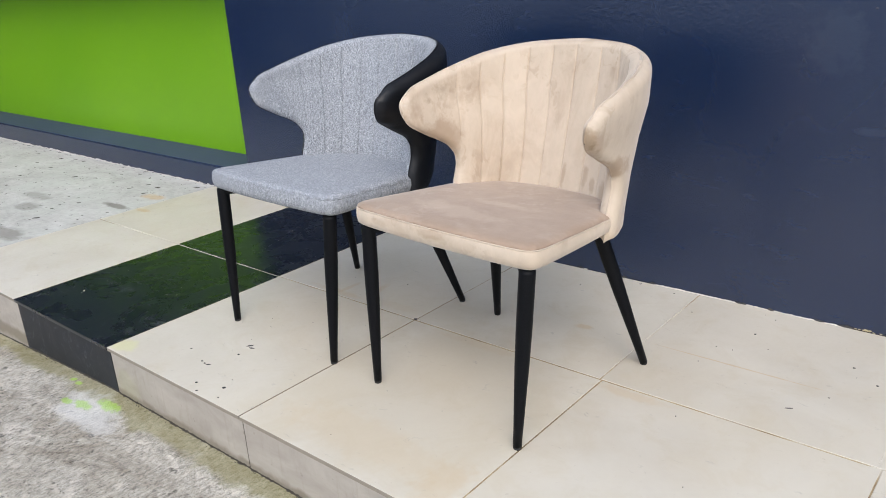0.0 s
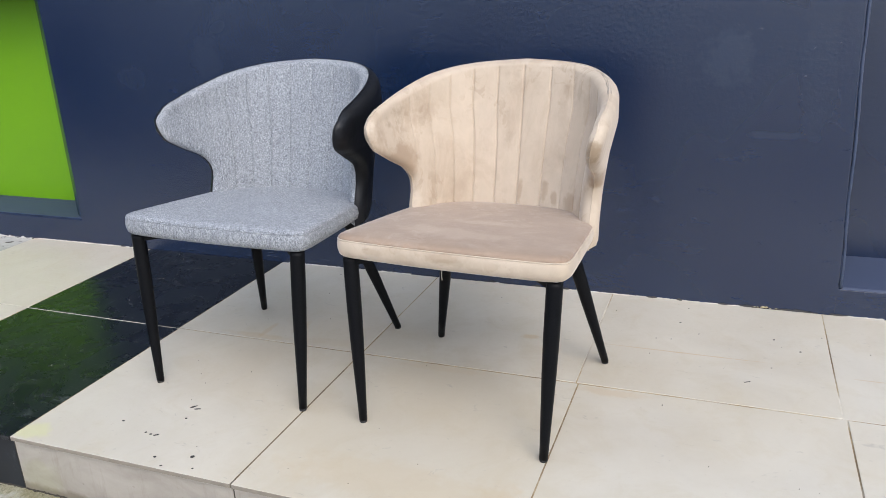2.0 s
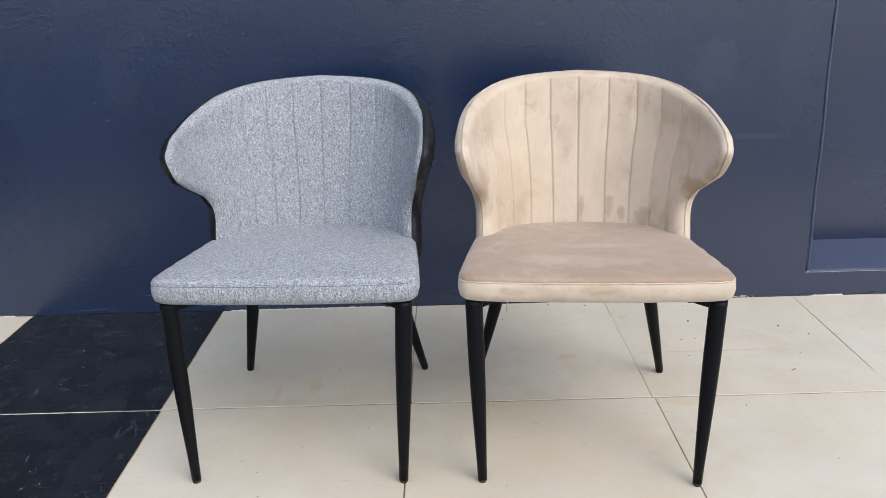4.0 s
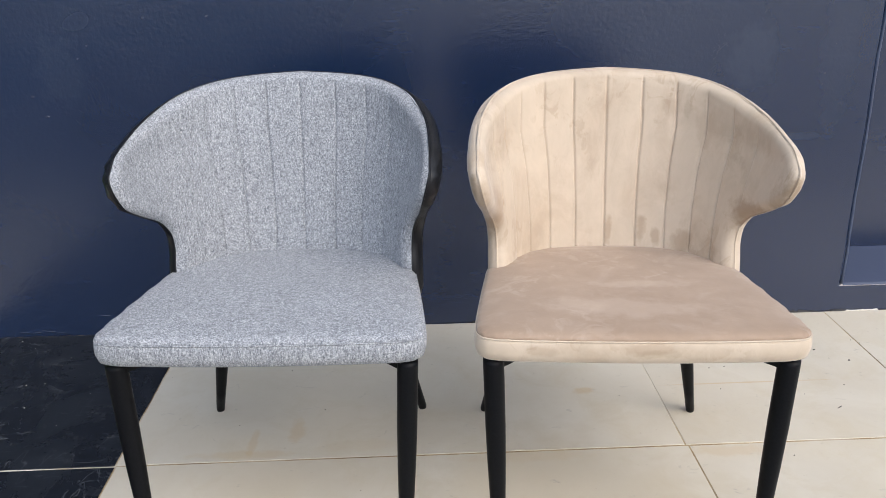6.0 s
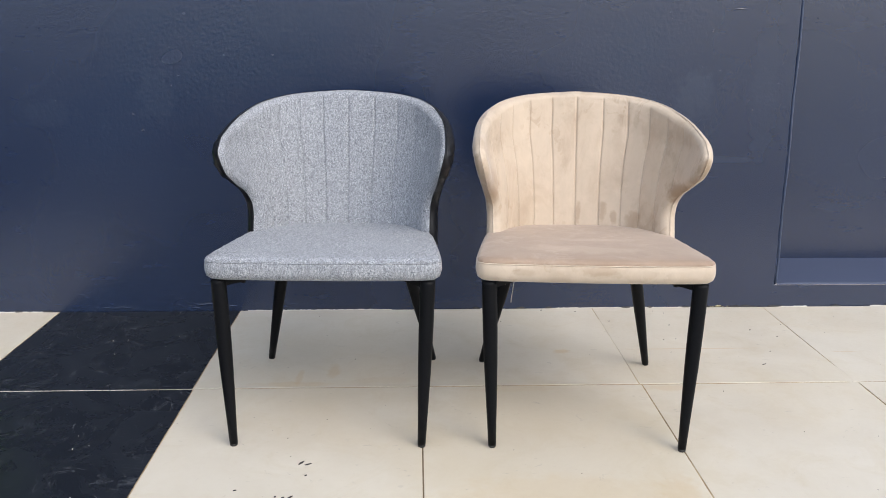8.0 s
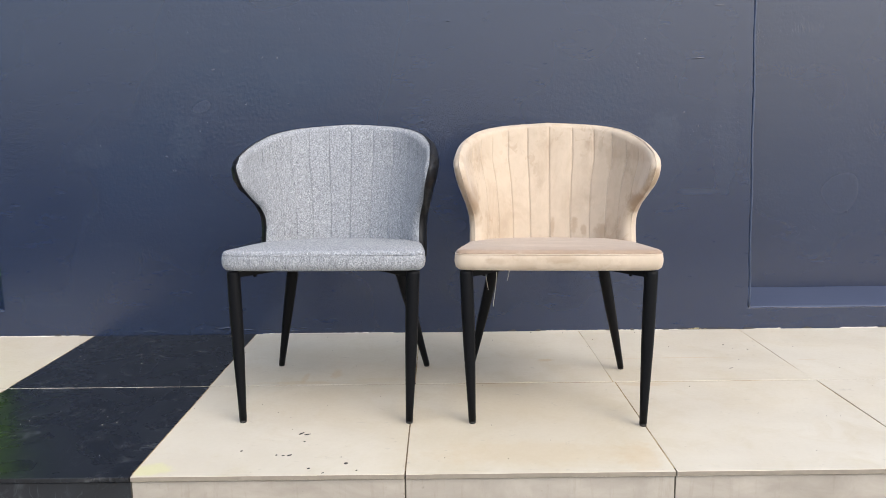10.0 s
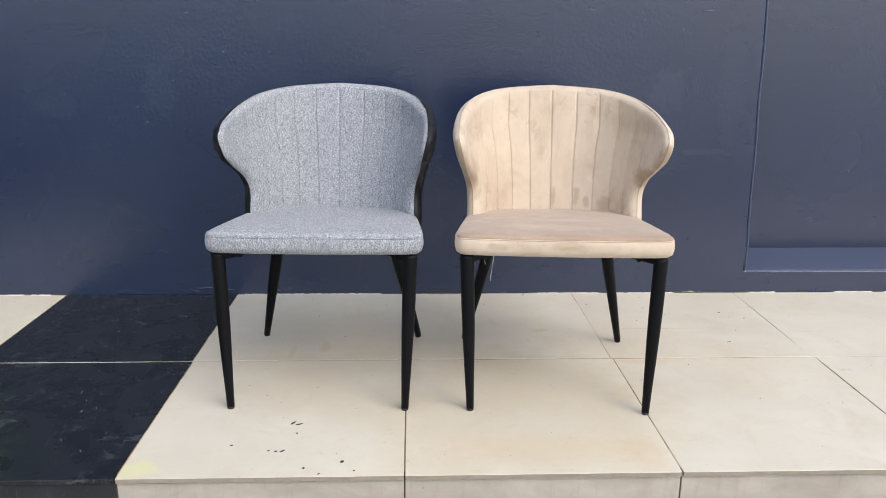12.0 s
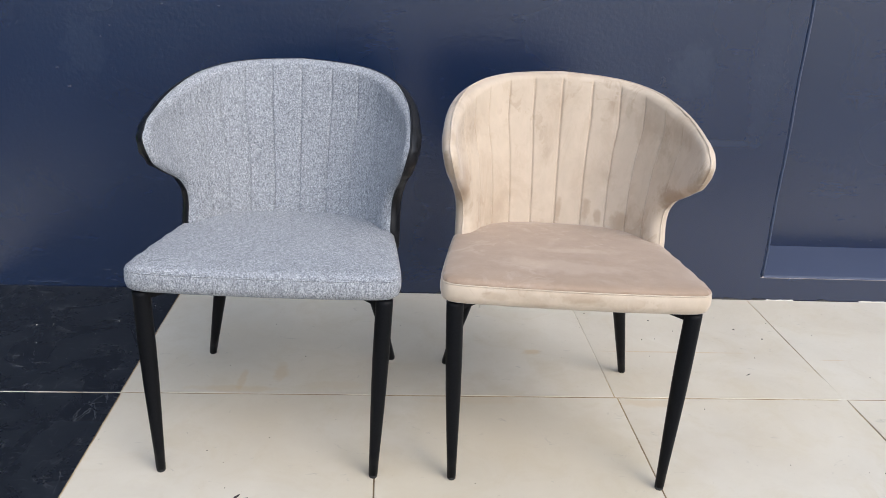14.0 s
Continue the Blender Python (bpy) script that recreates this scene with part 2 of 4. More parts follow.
def concrete_material(name, light, dark, green=True):
    m, t, b = material(name, 0.9)
    big = grain(t, world_coords(t, (0.8, 1.3, 1)), 4.2, 9, 0.74, 0.8)
    col = mix(t, ramp(t, big, [(0.36, grey(0)), (0.62, grey(1))]), dark, light)
    if green:
        brushed = grain(t, world_coords(t, (1.7, 0.75, 1)), 70, 9, 0.8, 0.3)
        grit = grain(t, world_coords(t), 330, 4, 0.7)
        fine = math_node(t, 'ADD', math_node(t, 'MULTIPLY', brushed, 0.55), math_node(t, 'MULTIPLY', grit, 0.45))
        col = mix(t, 0.85, col, ramp(t, fine, [(0.42, grey(0.22)), (0.51, grey(1)), (0.59, grey(1.4))]), 'MULTIPLY')
    else:
        fine = grain(t, world_coords(t), 45, 8, 0.7)
        col = mix(t, 0.5, col, ramp(t, fine, [(0.36, grey(0.70)), (0.56, grey(1))]), 'MULTIPLY')
        cloud = ramp(t, grain(t, world_coords(t, (1, 1, 1), (2, 5, 0)), 5.5, 6, 0.65, 0.8), [(0.42, grey(0)), (0.62, grey(1))])
        col = mix(t, math_node(t, 'MULTIPLY', cloud, 0.5), col, (0.50, 0.52, 0.47))
    pit = ramp(t, grain(t, world_coords(t), 38, 4, 0.6), [(0.64, grey(0)), (0.69, grey(1))])
    col = mix(t, math_node(t, 'MULTIPLY', pit, 0.8), col, (0.07, 0.065, 0.055))
    if green:
        algae = math_node(t, 'MULTIPLY', spot(t, (0.3, -0.012, -0.15), (1.7, 0.060, 0.4), 1.1, 9), 0.6)
        col = mix(t, algae, col, (0.22, 0.20, 0.065))
        col = mix(t, math_node(t, 'MULTIPLY', spot(t, (0.02, -0.10, -0.15), (0.17, 0.07, 0.3), 0.9, 16), 0.6), col, (0.62, 0.62, 0.60))
        for c, r in (((0.046, -0.053, -0.15), (0.062, 0.022, 0.2)), ((-0.024, -0.093, -0.15), (0.045, 0.018, 0.2)), ((-0.086, -0.108, -0.15), (0.034, 0.014, 0.2)), ((-0.209, -0.032, -0.15), (0.02, 0.01, 0.2)), ((-0.167, -0.036, -0.15), (0.02, 0.01, 0.2))):
            col = mix(t, math_node(t, 'MULTIPLY', spot(t, c, r, 0.65, 60), 0.6), col, (0.36, 0.62, 0.06))
    else:
        for c, r, a in (((-1.34, 0.747, 0), (0.11, 0.028, 0.2), 0.8), ((-1.72, 0.52, 0), (0.10, 0.06, 0.2), 0.5), ((-1.87, 0.63, 0), (0.14, 0.05, 0.2), 0.4), ((-1.40, 0.29, 0), (0.2, 0.06, 0.2), 0.65)):
            col = mix(t, math_node(t, 'MULTIPLY', spot(t, c, r, 0.6, 14), a), col, (0.17, 0.155, 0.13))
        rust = spot(t, (-1.32, 0.92, 0), (0.09, 0.04, 0.2), 0.6, 20)
        col = mix(t, math_node(t, 'MULTIPLY', rust, 0.5), col, (0.50, 0.31, 0.10))
    t.links.new(col, b.inputs["Base Color"])
    relief = math_node(t, 'ADD', fine, math_node(t, 'MULTIPLY', big, 1.5))
    bump(t, b, math_node(t, 'SUBTRACT', relief, math_node(t, 'MULTIPLY', pit, 0.5)), 0.9 if green else 0.3, 0.006 if green else 0.003)
    return m


# Invented ground, out of view, that darkens reflections low on the wall.
def dark_ground_material():
    m, t, b = material("unseen_dark_ground", 0.9)
    n = grain(t, world_coords(t), 40, 6)
    t.links.new(ramp(t, n, [(0.3, grey(0.035)), (0.7, grey(0.065))]), b.inputs["Base Color"])
    bump(t, b, n, 0.5, 0.004)
    return m


DARK_GROUND = dark_ground_material()
CONCRETE = concrete_material("brushed_street_concrete", (0.62, 0.585, 0.51), (0.27, 0.235, 0.18))
SLAB = concrete_material("worn_side_concrete", (0.55, 0.54, 0.51), (0.40, 0.39, 0.36), False)


def fabric_material():
    m, t, b = material("grey_heather_fabric", 0.92)
    across = grain(t, coords(t, (1.0, 1.0, 2.6)), 380, 3, 0.7)
    down = grain(t, coords(t, (3.0, 3.0, 0.45)), 300, 3, 0.7)
    slub = grain(t, coords(t, (1.0, 1.0, 2.2)), 150, 2, 0.6)
    rib = grain(t, coords(t, (2.4, 2.4, 0.25)), 130, 2, 0.6)
    yarn = math_node(t, 'ADD', math_node(t, 'MULTIPLY', across, 0.35), math_node(t, 'MULTIPLY', down, 0.39))
    yarn = math_node(t, 'ADD', yarn, math_node(t, 'ADD', math_node(t, 'MULTIPLY', slub, 0.13), math_node(t, 'MULTIPLY', rib, 0.13)))
    col = ramp(t, yarn, [(0.390, (0.060, 0.066, 0.078)), (0.50, (0.262, 0.278, 0.304)), (0.610, (0.61, 0.63, 0.66))])
    big = grain(t, coords(t), 14, 3)
    col = mix(t, 0.25, col, ramp(t, big, [(0.3, grey(0.75)), (0.7, grey(1))]), 'MULTIPLY')
    t.links.new(col, b.inputs["Base Color"])
    b.inputs["Sheen Weight"].default_value = 0.1
    b.inputs["Sheen Roughness"].default_value = 0.5
    b.inputs["Specular IOR Level"].default_value = 0.14
    bump(t, b, yarn, 0.5, 0.0012)
    return m


def velvet_material(name, low, high, brushed, amount, smudges=(), crushed=()):
    m, t, b = material(name, 0.75)
    nap = grain(t, coords(t, (1, 1, 0.55)), 8.5, 5, 0.6, 0.7)
    col = mix(t, ramp(t, grain(t, coords(t), 4.5, 3), [(0.35, grey(0)), (0.65, grey(1))]), low, high)
    patch = ramp(t, nap, [(0.52, grey(0)), (0.66, grey(1))])
    col = mix(t, math_node(t, 'MULTIPLY', patch, amount), col, brushed)
    col = mix(t, 0.35, col, ramp(t, grain(t, coords(t, (1, 1, 0.6)), 34, 5, 0.65, 0.5), [(0.3, grey(0.72)), (0.65, grey(1.0))]), 'MULTIPLY')
    crush = ramp(t, grain(t, coords(t, (1, 1, 0.7)), 19, 4, 0.62, 1.6), [(0.53, grey(0)), (0.60, grey(1))])
    where = ramp(t, grain(t, coords(t, (1, 1, 1), (3, 1, 2)), 6.5, 3), [(0.47, grey(0)), (0.62, grey(0.38))])
    col = mix(t, math_node(t, 'MULTIPLY', crush, where), col, brushed)
    for c, r, a in smudges:
        col = mix(t, math_node(t, 'MULTIPLY', spot(t, c, r, 0.85, 30, coords), a), col, brushed)
    for c, r, a in crushed:
        col = mix(t, math_node(t, 'MULTIPLY', spot(t, c, r, 1.0, 42, coords), a), col, (0.22, 0.155, 0.09))
    t.links.new(col, b.inputs["Base Color"])
    b.inputs["Sheen Weight"].default_value = 0.4
    b.inputs["Sheen Roughness"].default_value = 0.4
    b.inputs["Sheen Tint"].default_value = (1.0, 0.95, 0.9, 1)
    b.inputs["Specular IOR Level"].default_value = 0.25
    relief = math_node(t, 'ADD', math_node(t, 'MULTIPLY', grain(t, coords(t), 500, 2), 0.15), math_node(t, 'MULTIPLY', grain(t, coords(t), 22, 3), 0.8))
    bump(t, b, relief, 0.22, 0.004)
    return m


FABRIC = fabric_material()
SMUDGES = [((0.014, 0.45, 0.450), (0.010, 0.1, 0.030), 0.6), ((0.078, 0.45, 0.452), (0.013, 0.1, 0.036), 0.6), ((0.105, 0.44, 0.440), (0.012, 0.1, 0.022), 0.6),
           ((0.152, 0.42, 0.440), (0.022, 0.1, 0.026), 0.6), ((0.190, 0.40, 0.448), (0.014, 0.1, 0.034), 0.5), ((0.238, 0.27, 0.530), (0.04, 0.09, 0.042), 0.9),
           ((-0.232, 0.27, 0.540), (0.040, 0.09, 0.065), 0.75), ((0.262, 0.19, 0.60), (0.035, 0.05, 0.045), 0.7), ((-0.258, 0.19, 0.61), (0.035, 0.05, 0.05), 0.6),
           ((-0.20, 0.33, 0.66), (0.03, 0.1, 0.045), 0.35), ((0.13, 0.5, 0.69), (0.02, 0.1, 0.02), 0.2), ((0.19, 0.45, 0.66), (0.02, 0.1, 0.05), 0.3),
           ((0.01, -0.01, 0.425), (0.06, 0.04, 0.012), 0.5), ((-0.16, -0.01, 0.420), (0.03, 0.04, 0.012), 0.4)]
CRUSHED = [((0.250, 0.22, 0.535), (0.030, 0.06, 0.020), 0.75), ((0.268, 0.17, 0.575), (0.012, 0.04, 0.045), 0.7), ((0.262, 0.17, 0.615), (0.02, 0.03, 0.03), 0.4),
           ((-0.262, 0.17, 0.60), (0.010, 0.03, 0.05), 0.55), ((-0.245, 0.21, 0.545), (0.02, 0.05, 0.02), 0.4), ((0.02, -0.01, 0.418), (0.045, 0.03, 0.010), 0.2), ((0.155, 0.46, 0.69), (0.008, 0.06, 0.02), 0.2), ((-0.225, 0.28, 0.66), (0.012, 0.06, 0.035), 0.35), ((-0.245, 0.25, 0.63), (0.010, 0.05, 0.030), 0.3), ((-0.205, 0.34, 0.64), (0.008, 0.06, 0.04), 0.25), ((0.215, 0.33, 0.64), (0.012, 0.06, 0.05), 0.25)]
VELVET = velvet_material("beige_velvet", (0.508, 0.418, 0.322), (0.584, 0.490, 0.388), (0.35, 0.257, 0.178), 0.38, SMUDGES, CRUSHED)
# Darker velvet copy: shade in the nap and pale sheen patches are painted in.
VELVET_SEAT = velvet_material("beige_velvet_shaded_nap", (0.312, 0.225, 0.162), (0.355, 0.262, 0.193), (0.46, 0.365, 0.29), 0.34,
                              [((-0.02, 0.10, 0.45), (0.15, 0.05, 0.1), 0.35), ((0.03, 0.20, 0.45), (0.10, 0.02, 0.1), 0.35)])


def leather_material():
    m, t, b = material("black_faux_leather", 0.38)
    b.inputs["Specular IOR Level"].default_value = 0.28
    n = grain(t, coords(t), 320, 3)
    t.links.new(ramp(t, grain(t, coords(t), 12, 3), [(0.3, (0.004, 0.0048, 0.0065)), (0.7, (0.008, 0.009, 0.012))]), b.inputs["Base Color"])
    t.links.new(ramp(t, n, [(0.3, grey(0.32)), (0.7, grey(0.46))]), b.inputs["Roughness"])
    bump(t, b, n, 0.25, 0.001)
    return m


def steel_material():
    m, t, b = material("black_powder_coated_steel", 0.44)
    b.inputs["Specular IOR Level"].default_value = 0.11
    n = grain(t, coords(t), 260, 3)
    t.links.new(ramp(t, n, [(0.3, (0.0025, 0.003, 0.004)), (0.7, (0.005, 0.0055, 0.007))]), b.inputs["Base Color"])
    bump(t, b, n, 0.12, 0.0006)
    return m


LEATHER = leather_material()
STEEL = steel_material()


def plain(name, colour, rough, scale=60):
    m, t, b = material(name, rough)
    n = grain(t, world_coords(t), scale, 4)
    t.links.new(mix(t, ramp(t, n, [(0.3, grey(0)), (0.7, grey(1))]), tuple(c * 0.8 for c in colour), colour), b.inputs["Base Color"])
    return m


TILE_EDGE = plain("unglazed_tile_edge", (0.27, 0.235, 0.19), 0.7, 40)
RUBBER = plain("black_plastic_foot", (0.02, 0.02, 0.02), 0.6)
THREAD = plain("off_white_thread", (0.62, 0.58, 0.50), 0.9)
SOIL_SHADE = plain("damp_soil_and_shade", (0.055, 0.047, 0.035), 0.95)
CHIP = plain("dark_grit", (0.035, 0.032, 0.03), 0.8)
FOAM = plain("yellowed_foam", (0.42, 0.36, 0.20), 0.9, 80)
CEMENT = plain("grey_cement", (0.50, 0.48, 0.44), 0.95, 30)
MORTAR = plain("crumbled_mortar", (0.72, 0.68, 0.60), 0.95, 25)


# ---- mesh helpers ----
def mesh_object(name, bm, mat, smooth=False):
    me = bpy.data.meshes.new(name)
    bm.normal_update()
    bm.to_mesh(me)
    bm.free()
    me.materials.append(mat)
    if smooth:
        me.polygons.foreach_set("use_smooth", [True] * len(me.polygons))
    return new(name, me)


def part(name, bm, mat, parent, label="", smooth=True):
    ob = mesh_object(name, bm, mat, smooth)
    ob.parent = parent
    return tagged(ob, label)


def box(bm, x0, x1, y0, y1, z0, z1, bevel=0.0):
    r = bmesh.ops.create_cube(bm, size=1.0)
    bmesh.ops.scale(bm, vec=(x1 - x0, y1 - y0, z1 - z0), verts=r["verts"])
    bmesh.ops.translate(bm, vec=((x0 + x1) / 2, (y0 + y1) / 2, (z0 + z1) / 2), verts=r["verts"])
    if bevel:
        edges = list({e for v in r["verts"] for e in v.link_edges})
        bmesh.ops.bevel(bm, geom=edges, offset=bevel, segments=1, affect='EDGES')
    return bm


def prism(bm, profile, x0, x1):
    """A profile in y and z drawn out along x."""
    a = [bm.verts.new((x0, y, z)) for y, z in profile]
    b = [bm.verts.new((x1, y, z)) for y, z in profile]
    n = len(profile)
    for i in range(n):
        bm.faces.new((a[i], a[(i + 1) % n], b[(i + 1) % n], b[i]))
    bm.faces.new(a[::-1])
    bm.faces.new(b)
    bmesh.ops.recalc_face_normals(bm, faces=bm.faces)
    return bm


def tube(bm, points, radii, sides=16, cap=True):
    rings = []
    pts = [Vector(p) for p in points]
    for i, p in enumerate(pts):
        d = (pts[min(i + 1, len(pts) - 1)] - pts[max(i - 1, 0)]).normalized()
        a = d.orthogonal().normalized() if abs(d.z) > 0.9 else d.cross(Vector((0, 0, 1))).normalized()
        c = d.cross(a)
        rings.append([bm.verts.new(p + radii[i] * (math.cos(2 * math.pi * k / sides) * a + math.sin(2 * math.pi * k / sides) * c)) for k in range(sides)])
    for r, s in zip(rings, rings[1:]):
        for k in range(sides):
            bm.faces.new((r[k], r[(k + 1) % sides], s[(k + 1) % sides], s[k]))
    if cap:
        bm.faces.new(rings[0][::-1])
        bm.faces.new(rings[-1])
    bmesh.ops.recalc_face_normals(bm, faces=bm.faces)
    return bm


# ---- ground, walls ----
WALL_Y, NICHE_Y = 1.187, 1.385
NAVY_LEFT, NAVY_RIGHT = -0.985, 1.826
LEAN = 0.030  # the recess corner leans out of plumb, metres a metre


def make_ground():
    xs = [-400, -60, -12, -6, -3, -0.9, -0.05, 0.6, 1.5, 3, 6, 12, 60, 400]
    zs = [-0.20, -0.20, -0.20, -0.20, -0.20, -0.195, -0.146, -0.145, -0.145, -0.145, -0.145, -0.15, -0.2, -0.2]
    ys = [-400, -60, -12, -7, -2.6, -0.9, 0.3, 1.6, 12, 400]
    bm = bmesh.new()
    rows = [[bm.verts.new((x, y, z)) for x, z in zip(xs, zs)] for y in ys]
    for r, s in zip(rows, rows[1:]):
        for i in range(len(xs) - 1):
            f = bm.faces.new((r[i], r[i + 1], s[i + 1], s[i]))
            # Left and behind the camera the unseen ground is set dark for the reflections.
            unseen_dark = s[i].co.y < -0.8 and s[i + 1].co.x < 0.7
            f.material_index = 1 if unseen_dark else 0
    ob = mesh_object("ground", bm, CONCRETE)
    ob.data.materials.append(DARK_GROUND)
    tagged(ob, "weathered brushed grey concrete ground with lime paint spots", "ground", kind="structure")


def make_walls():
    plan = [(-0.923, WALL_Y), (NAVY_RIGHT - 0.007, WALL_Y), (NAVY_RIGHT - 0.002, WALL_Y + 0.002), (NAVY_RIGHT, WALL_Y + 0.007), (NAVY_RIGHT, 1.9), (NAVY_LEFT, 1.9), (NAVY_LEFT, 1.231)]
    bm = bmesh.new()
    low = [bm.verts.new((x, y, -0.2)) for x, y in plan]
    high = [bm.verts.new((x - (3.2 * LEAN if x > 1 else 0), y, 3.2)) for x, y in plan]
    n = len(plan)
    for i in range(n):
        bm.faces.new((low[i], low[(i + 1) % n], high[(i + 1) % n], high[i]))
    bm.faces.new(low[::-1])
    bm.faces.new(high)
    tagged(mesh_object("wall_north", bm, NAVY), "navy blue painted rendered wall with scuffs", "wall", kind="structure")
    bm = box(bmesh.new(), -4.499, NAVY_LEFT - 0.001, NICHE_Y, 1.9, -0.2, 0.965)
    tagged(mesh_object("wall_niche_green", bm, GREEN), "lime green painted wall recessed beside navy wall", "wall", kind="structure")
    bm = box(bmesh.new(), -4.499, NAVY_LEFT - 0.001, WALL_Y, 1.9, 0.967, 3.2)
    tagged(mesh_object("wall_above_niche", bm, NAVY), "navy painted wall above the green recess", "wall", kind="structure")
    bm = prism(bmesh.new(), [(WALL_Y, -0.2), (WALL_Y, 0.094), (WALL_Y + 0.006, 0.100), (NICHE_Y - 0.001, 0.108), (NICHE_Y - 0.001, -0.2)], -4.499, -0.9235)
    tagged(mesh_object("baseboard_green_side", bm, NAVY), "dark navy painted plinth ledge below green wall", "plinth", kind="structure")
    bm = box(bmesh.new(), NAVY_RIGHT - 0.13, 6.0, NICHE_Y, 1.9, -0.2, 3.2)
    tagged(mesh_object("wall_niche_navy", bm, NAVY), "navy painted recessed wall with rough render bumps", "wall", kind="structure")
    bm = prism(bmesh.new(), [(WALL_Y + 0.0008, -0.2), (WALL_Y + 0.0008, 0.077), (WALL_Y + 0.006, 0.083), (NICHE_Y - 0.001, 0.110), (NICHE_Y - 0.001, -0.2)], NAVY_RIGHT - 0.012, 6.0)
    tagged(mesh_object("baseboard_navy_side", bm, NAVY), "navy painted sloping ledge below the recess", "plinth", kind="structure")
    bm = prism(bmesh.new(), [(WALL_Y + 0.001, 0.0795), (WALL_Y + 0.006, 0.0845), (NICHE_Y - 0.001, 0.1145), (NICHE_Y - 0.001, 0.108)], NAVY_RIGHT + 0.0005, 6.0)
    tagged(mesh_object("ledge_navy_side", bm, LEDGE), "blue sloping ledge below the recess, skylight painted in", "ledge", kind="structure")
    bm = prism(bmesh.new(), [(WALL_Y + 0.0065, 0.0985), (WALL_Y + 0.0075, 0.1012), (NICHE_Y - 0.001, 0.1105), (NICHE_Y - 0.001, 0.106)], -4.499, -0.9236)
    tagged(mesh_object("ledge_green_side", bm, LEDGE), "slate ledge below the green wall, skylight painted in", "ledge", kind="structure")
    # Thin bead that carries the painted highlight of the corner.
    bm = bmesh.new()
    rng = random.Random(3)
    spine = [(NAVY_RIGHT - 0.0025 - LEAN * (0.085 + 0.03 * k) + 0.0016 * math.sin(k * 0.55) + rng.uniform(-0.0007, 0.0007), WALL_Y + 0.0025, 0.085 + 0.03 * k) for k in range(104)]
    tube(bm, spine, [0.0042 * rng.uniform(0.8, 1.1) for _ in spine], 8)
    tagged(mesh_object("trim_arris", bm, ARRIS, True), "pale blue bead at the recess corner with painted highlight", "trim", kind="structure")
    # Added wall outside the view; it blocks sky light from the left.
    bm = box(bmesh.new(), -4.9, -4.5, -3.0, 1.9, -0.25, 4.5)
    tagged(mesh_object("unseen_wall_west", bm, NAVY), "unseen navy side wall added to shade the left", "wall", kind="structure")
    bm = box(bmesh.new(), -4.499, -1.204, 0.0, WALL_Y - 0.001, -0.25, -0.004, 0.006)
    tagged(mesh_object("pavement", bm, SLAB), "worn pale concrete slab with stains and chips", "pavement", kind="structure")


# ---- tiled platform ----
def make_platform():
    bm = box(bmesh.new(), -1.2, 4.754, 0.0131, WALL_Y - 0.001, -0.24, -0.0009)
    core = tagged(mesh_object("platform", bm, GROUT), "low tiled step with cream and black tiles, yellowed grout", "step", kind="structure")
    shapes = {}

    def tile_mesh(kind, sx, sy, sz, mat, bevel):
        if kind not in shapes:
            b2 = box(bmesh.new(), -sx / 2, sx / 2, -sy / 2, sy / 2, -sz / 2, sz / 2, bevel)
            me = bpy.data.meshes.new("tile")
            b2.to_mesh(me)
            b2.free()
            me.materials.append(mat)
            if mat is TILE:
                me.materials.append(TILE_EDGE)
                for f in me.polygons:
                    if abs(f.normal.z) < 0.5:
                        f.material_index = 1
            shapes[kind] = me
        return shapes[kind]

    rng = random.Random(4)
    front = [-1.2, -0.6, 0.0, 0.602, 1.196, 1.789, 2.382, 2.975, 3.568, 4.161, 4.754]
    rear = [-1.2, -0.6, -0.002, 0.604, 1.190, 1.782, 2.375, 2.968, 3.561, 4.154, 4.747]
    gap = 0.0033
    for row, (joints, y0, y1) in enumerate(((front, -0.006, 0.5962), (rear, 0.6002, WALL_Y - 0.003))):
        for i, (x0, x1) in enumerate(zip(joints, joints[1:])):
            dark = i == 1
            wide = round(x1 - x0 - gap, 4)
            top, tag = (BLACK_TILE, "black") if dark else (TILE, "cream")
            ob = new("tile", tile_mesh((tag, row, wide), wide, y1 - y0, 0.011, top, 0.0007))
            ob.matrix_basis = pose((x0 + x1) / 2, (y0 + y1) / 2, -0.0055 + rng.uniform(-0.0004, 0.0004), rng.uniform(-0.03, 0.03), rng.uniform(-0.03, 0.03))
            ob.parent = core
            if dark:
                tagged(ob, "glossy black scratched tile")
            if row == 0:
                ob = new("tile", tile_mesh((tag, "riser", wide), wide, 0.011, 0.185, BLACK_RISER if dark else FASCIA, 0.001))
                ob.matrix_basis = pose((x0 + x1) / 2, 0.0075, -0.0152 - 0.0925)
                ob.parent = core
    for x in front[1:-1]:
        part("riser_joint", box(bmesh.new(), x - 0.0021, x + 0.0021, 0.0032, 0.0128, -0.195, -0.0118), SOIL_SHADE, core, "dirt-filled black riser joint", False)
    # dirt at the foot of the riser, with the gap's shadow in its colour
    bm = bmesh.new()
    line = []
    for k in range(620):
        x = -1.2 + 0.0065 * k
        z = -0.1455 if x > -0.05 else -0.146 + 0.0576 * (x + 0.05)
        line.append((x, -0.0005 - 0.0045 * rng.random() ** 3, z))
    low = [bm.verts.new((x, y, z + 0.0006)) for x, y, z in line]
    high = [bm.verts.new((x, 0.004, z + 0.0015 + 0.005 * rng.random() ** 2)) for x, y, z in line]
    for k in range(len(line) - 1):
        bm.faces.new((low[k], low[k + 1], high[k + 1], high[k]))
    part("dirt_shade_line", bm, SOIL_SHADE, core, "black strip of dirt and painted gap shadow along the step foot", False)


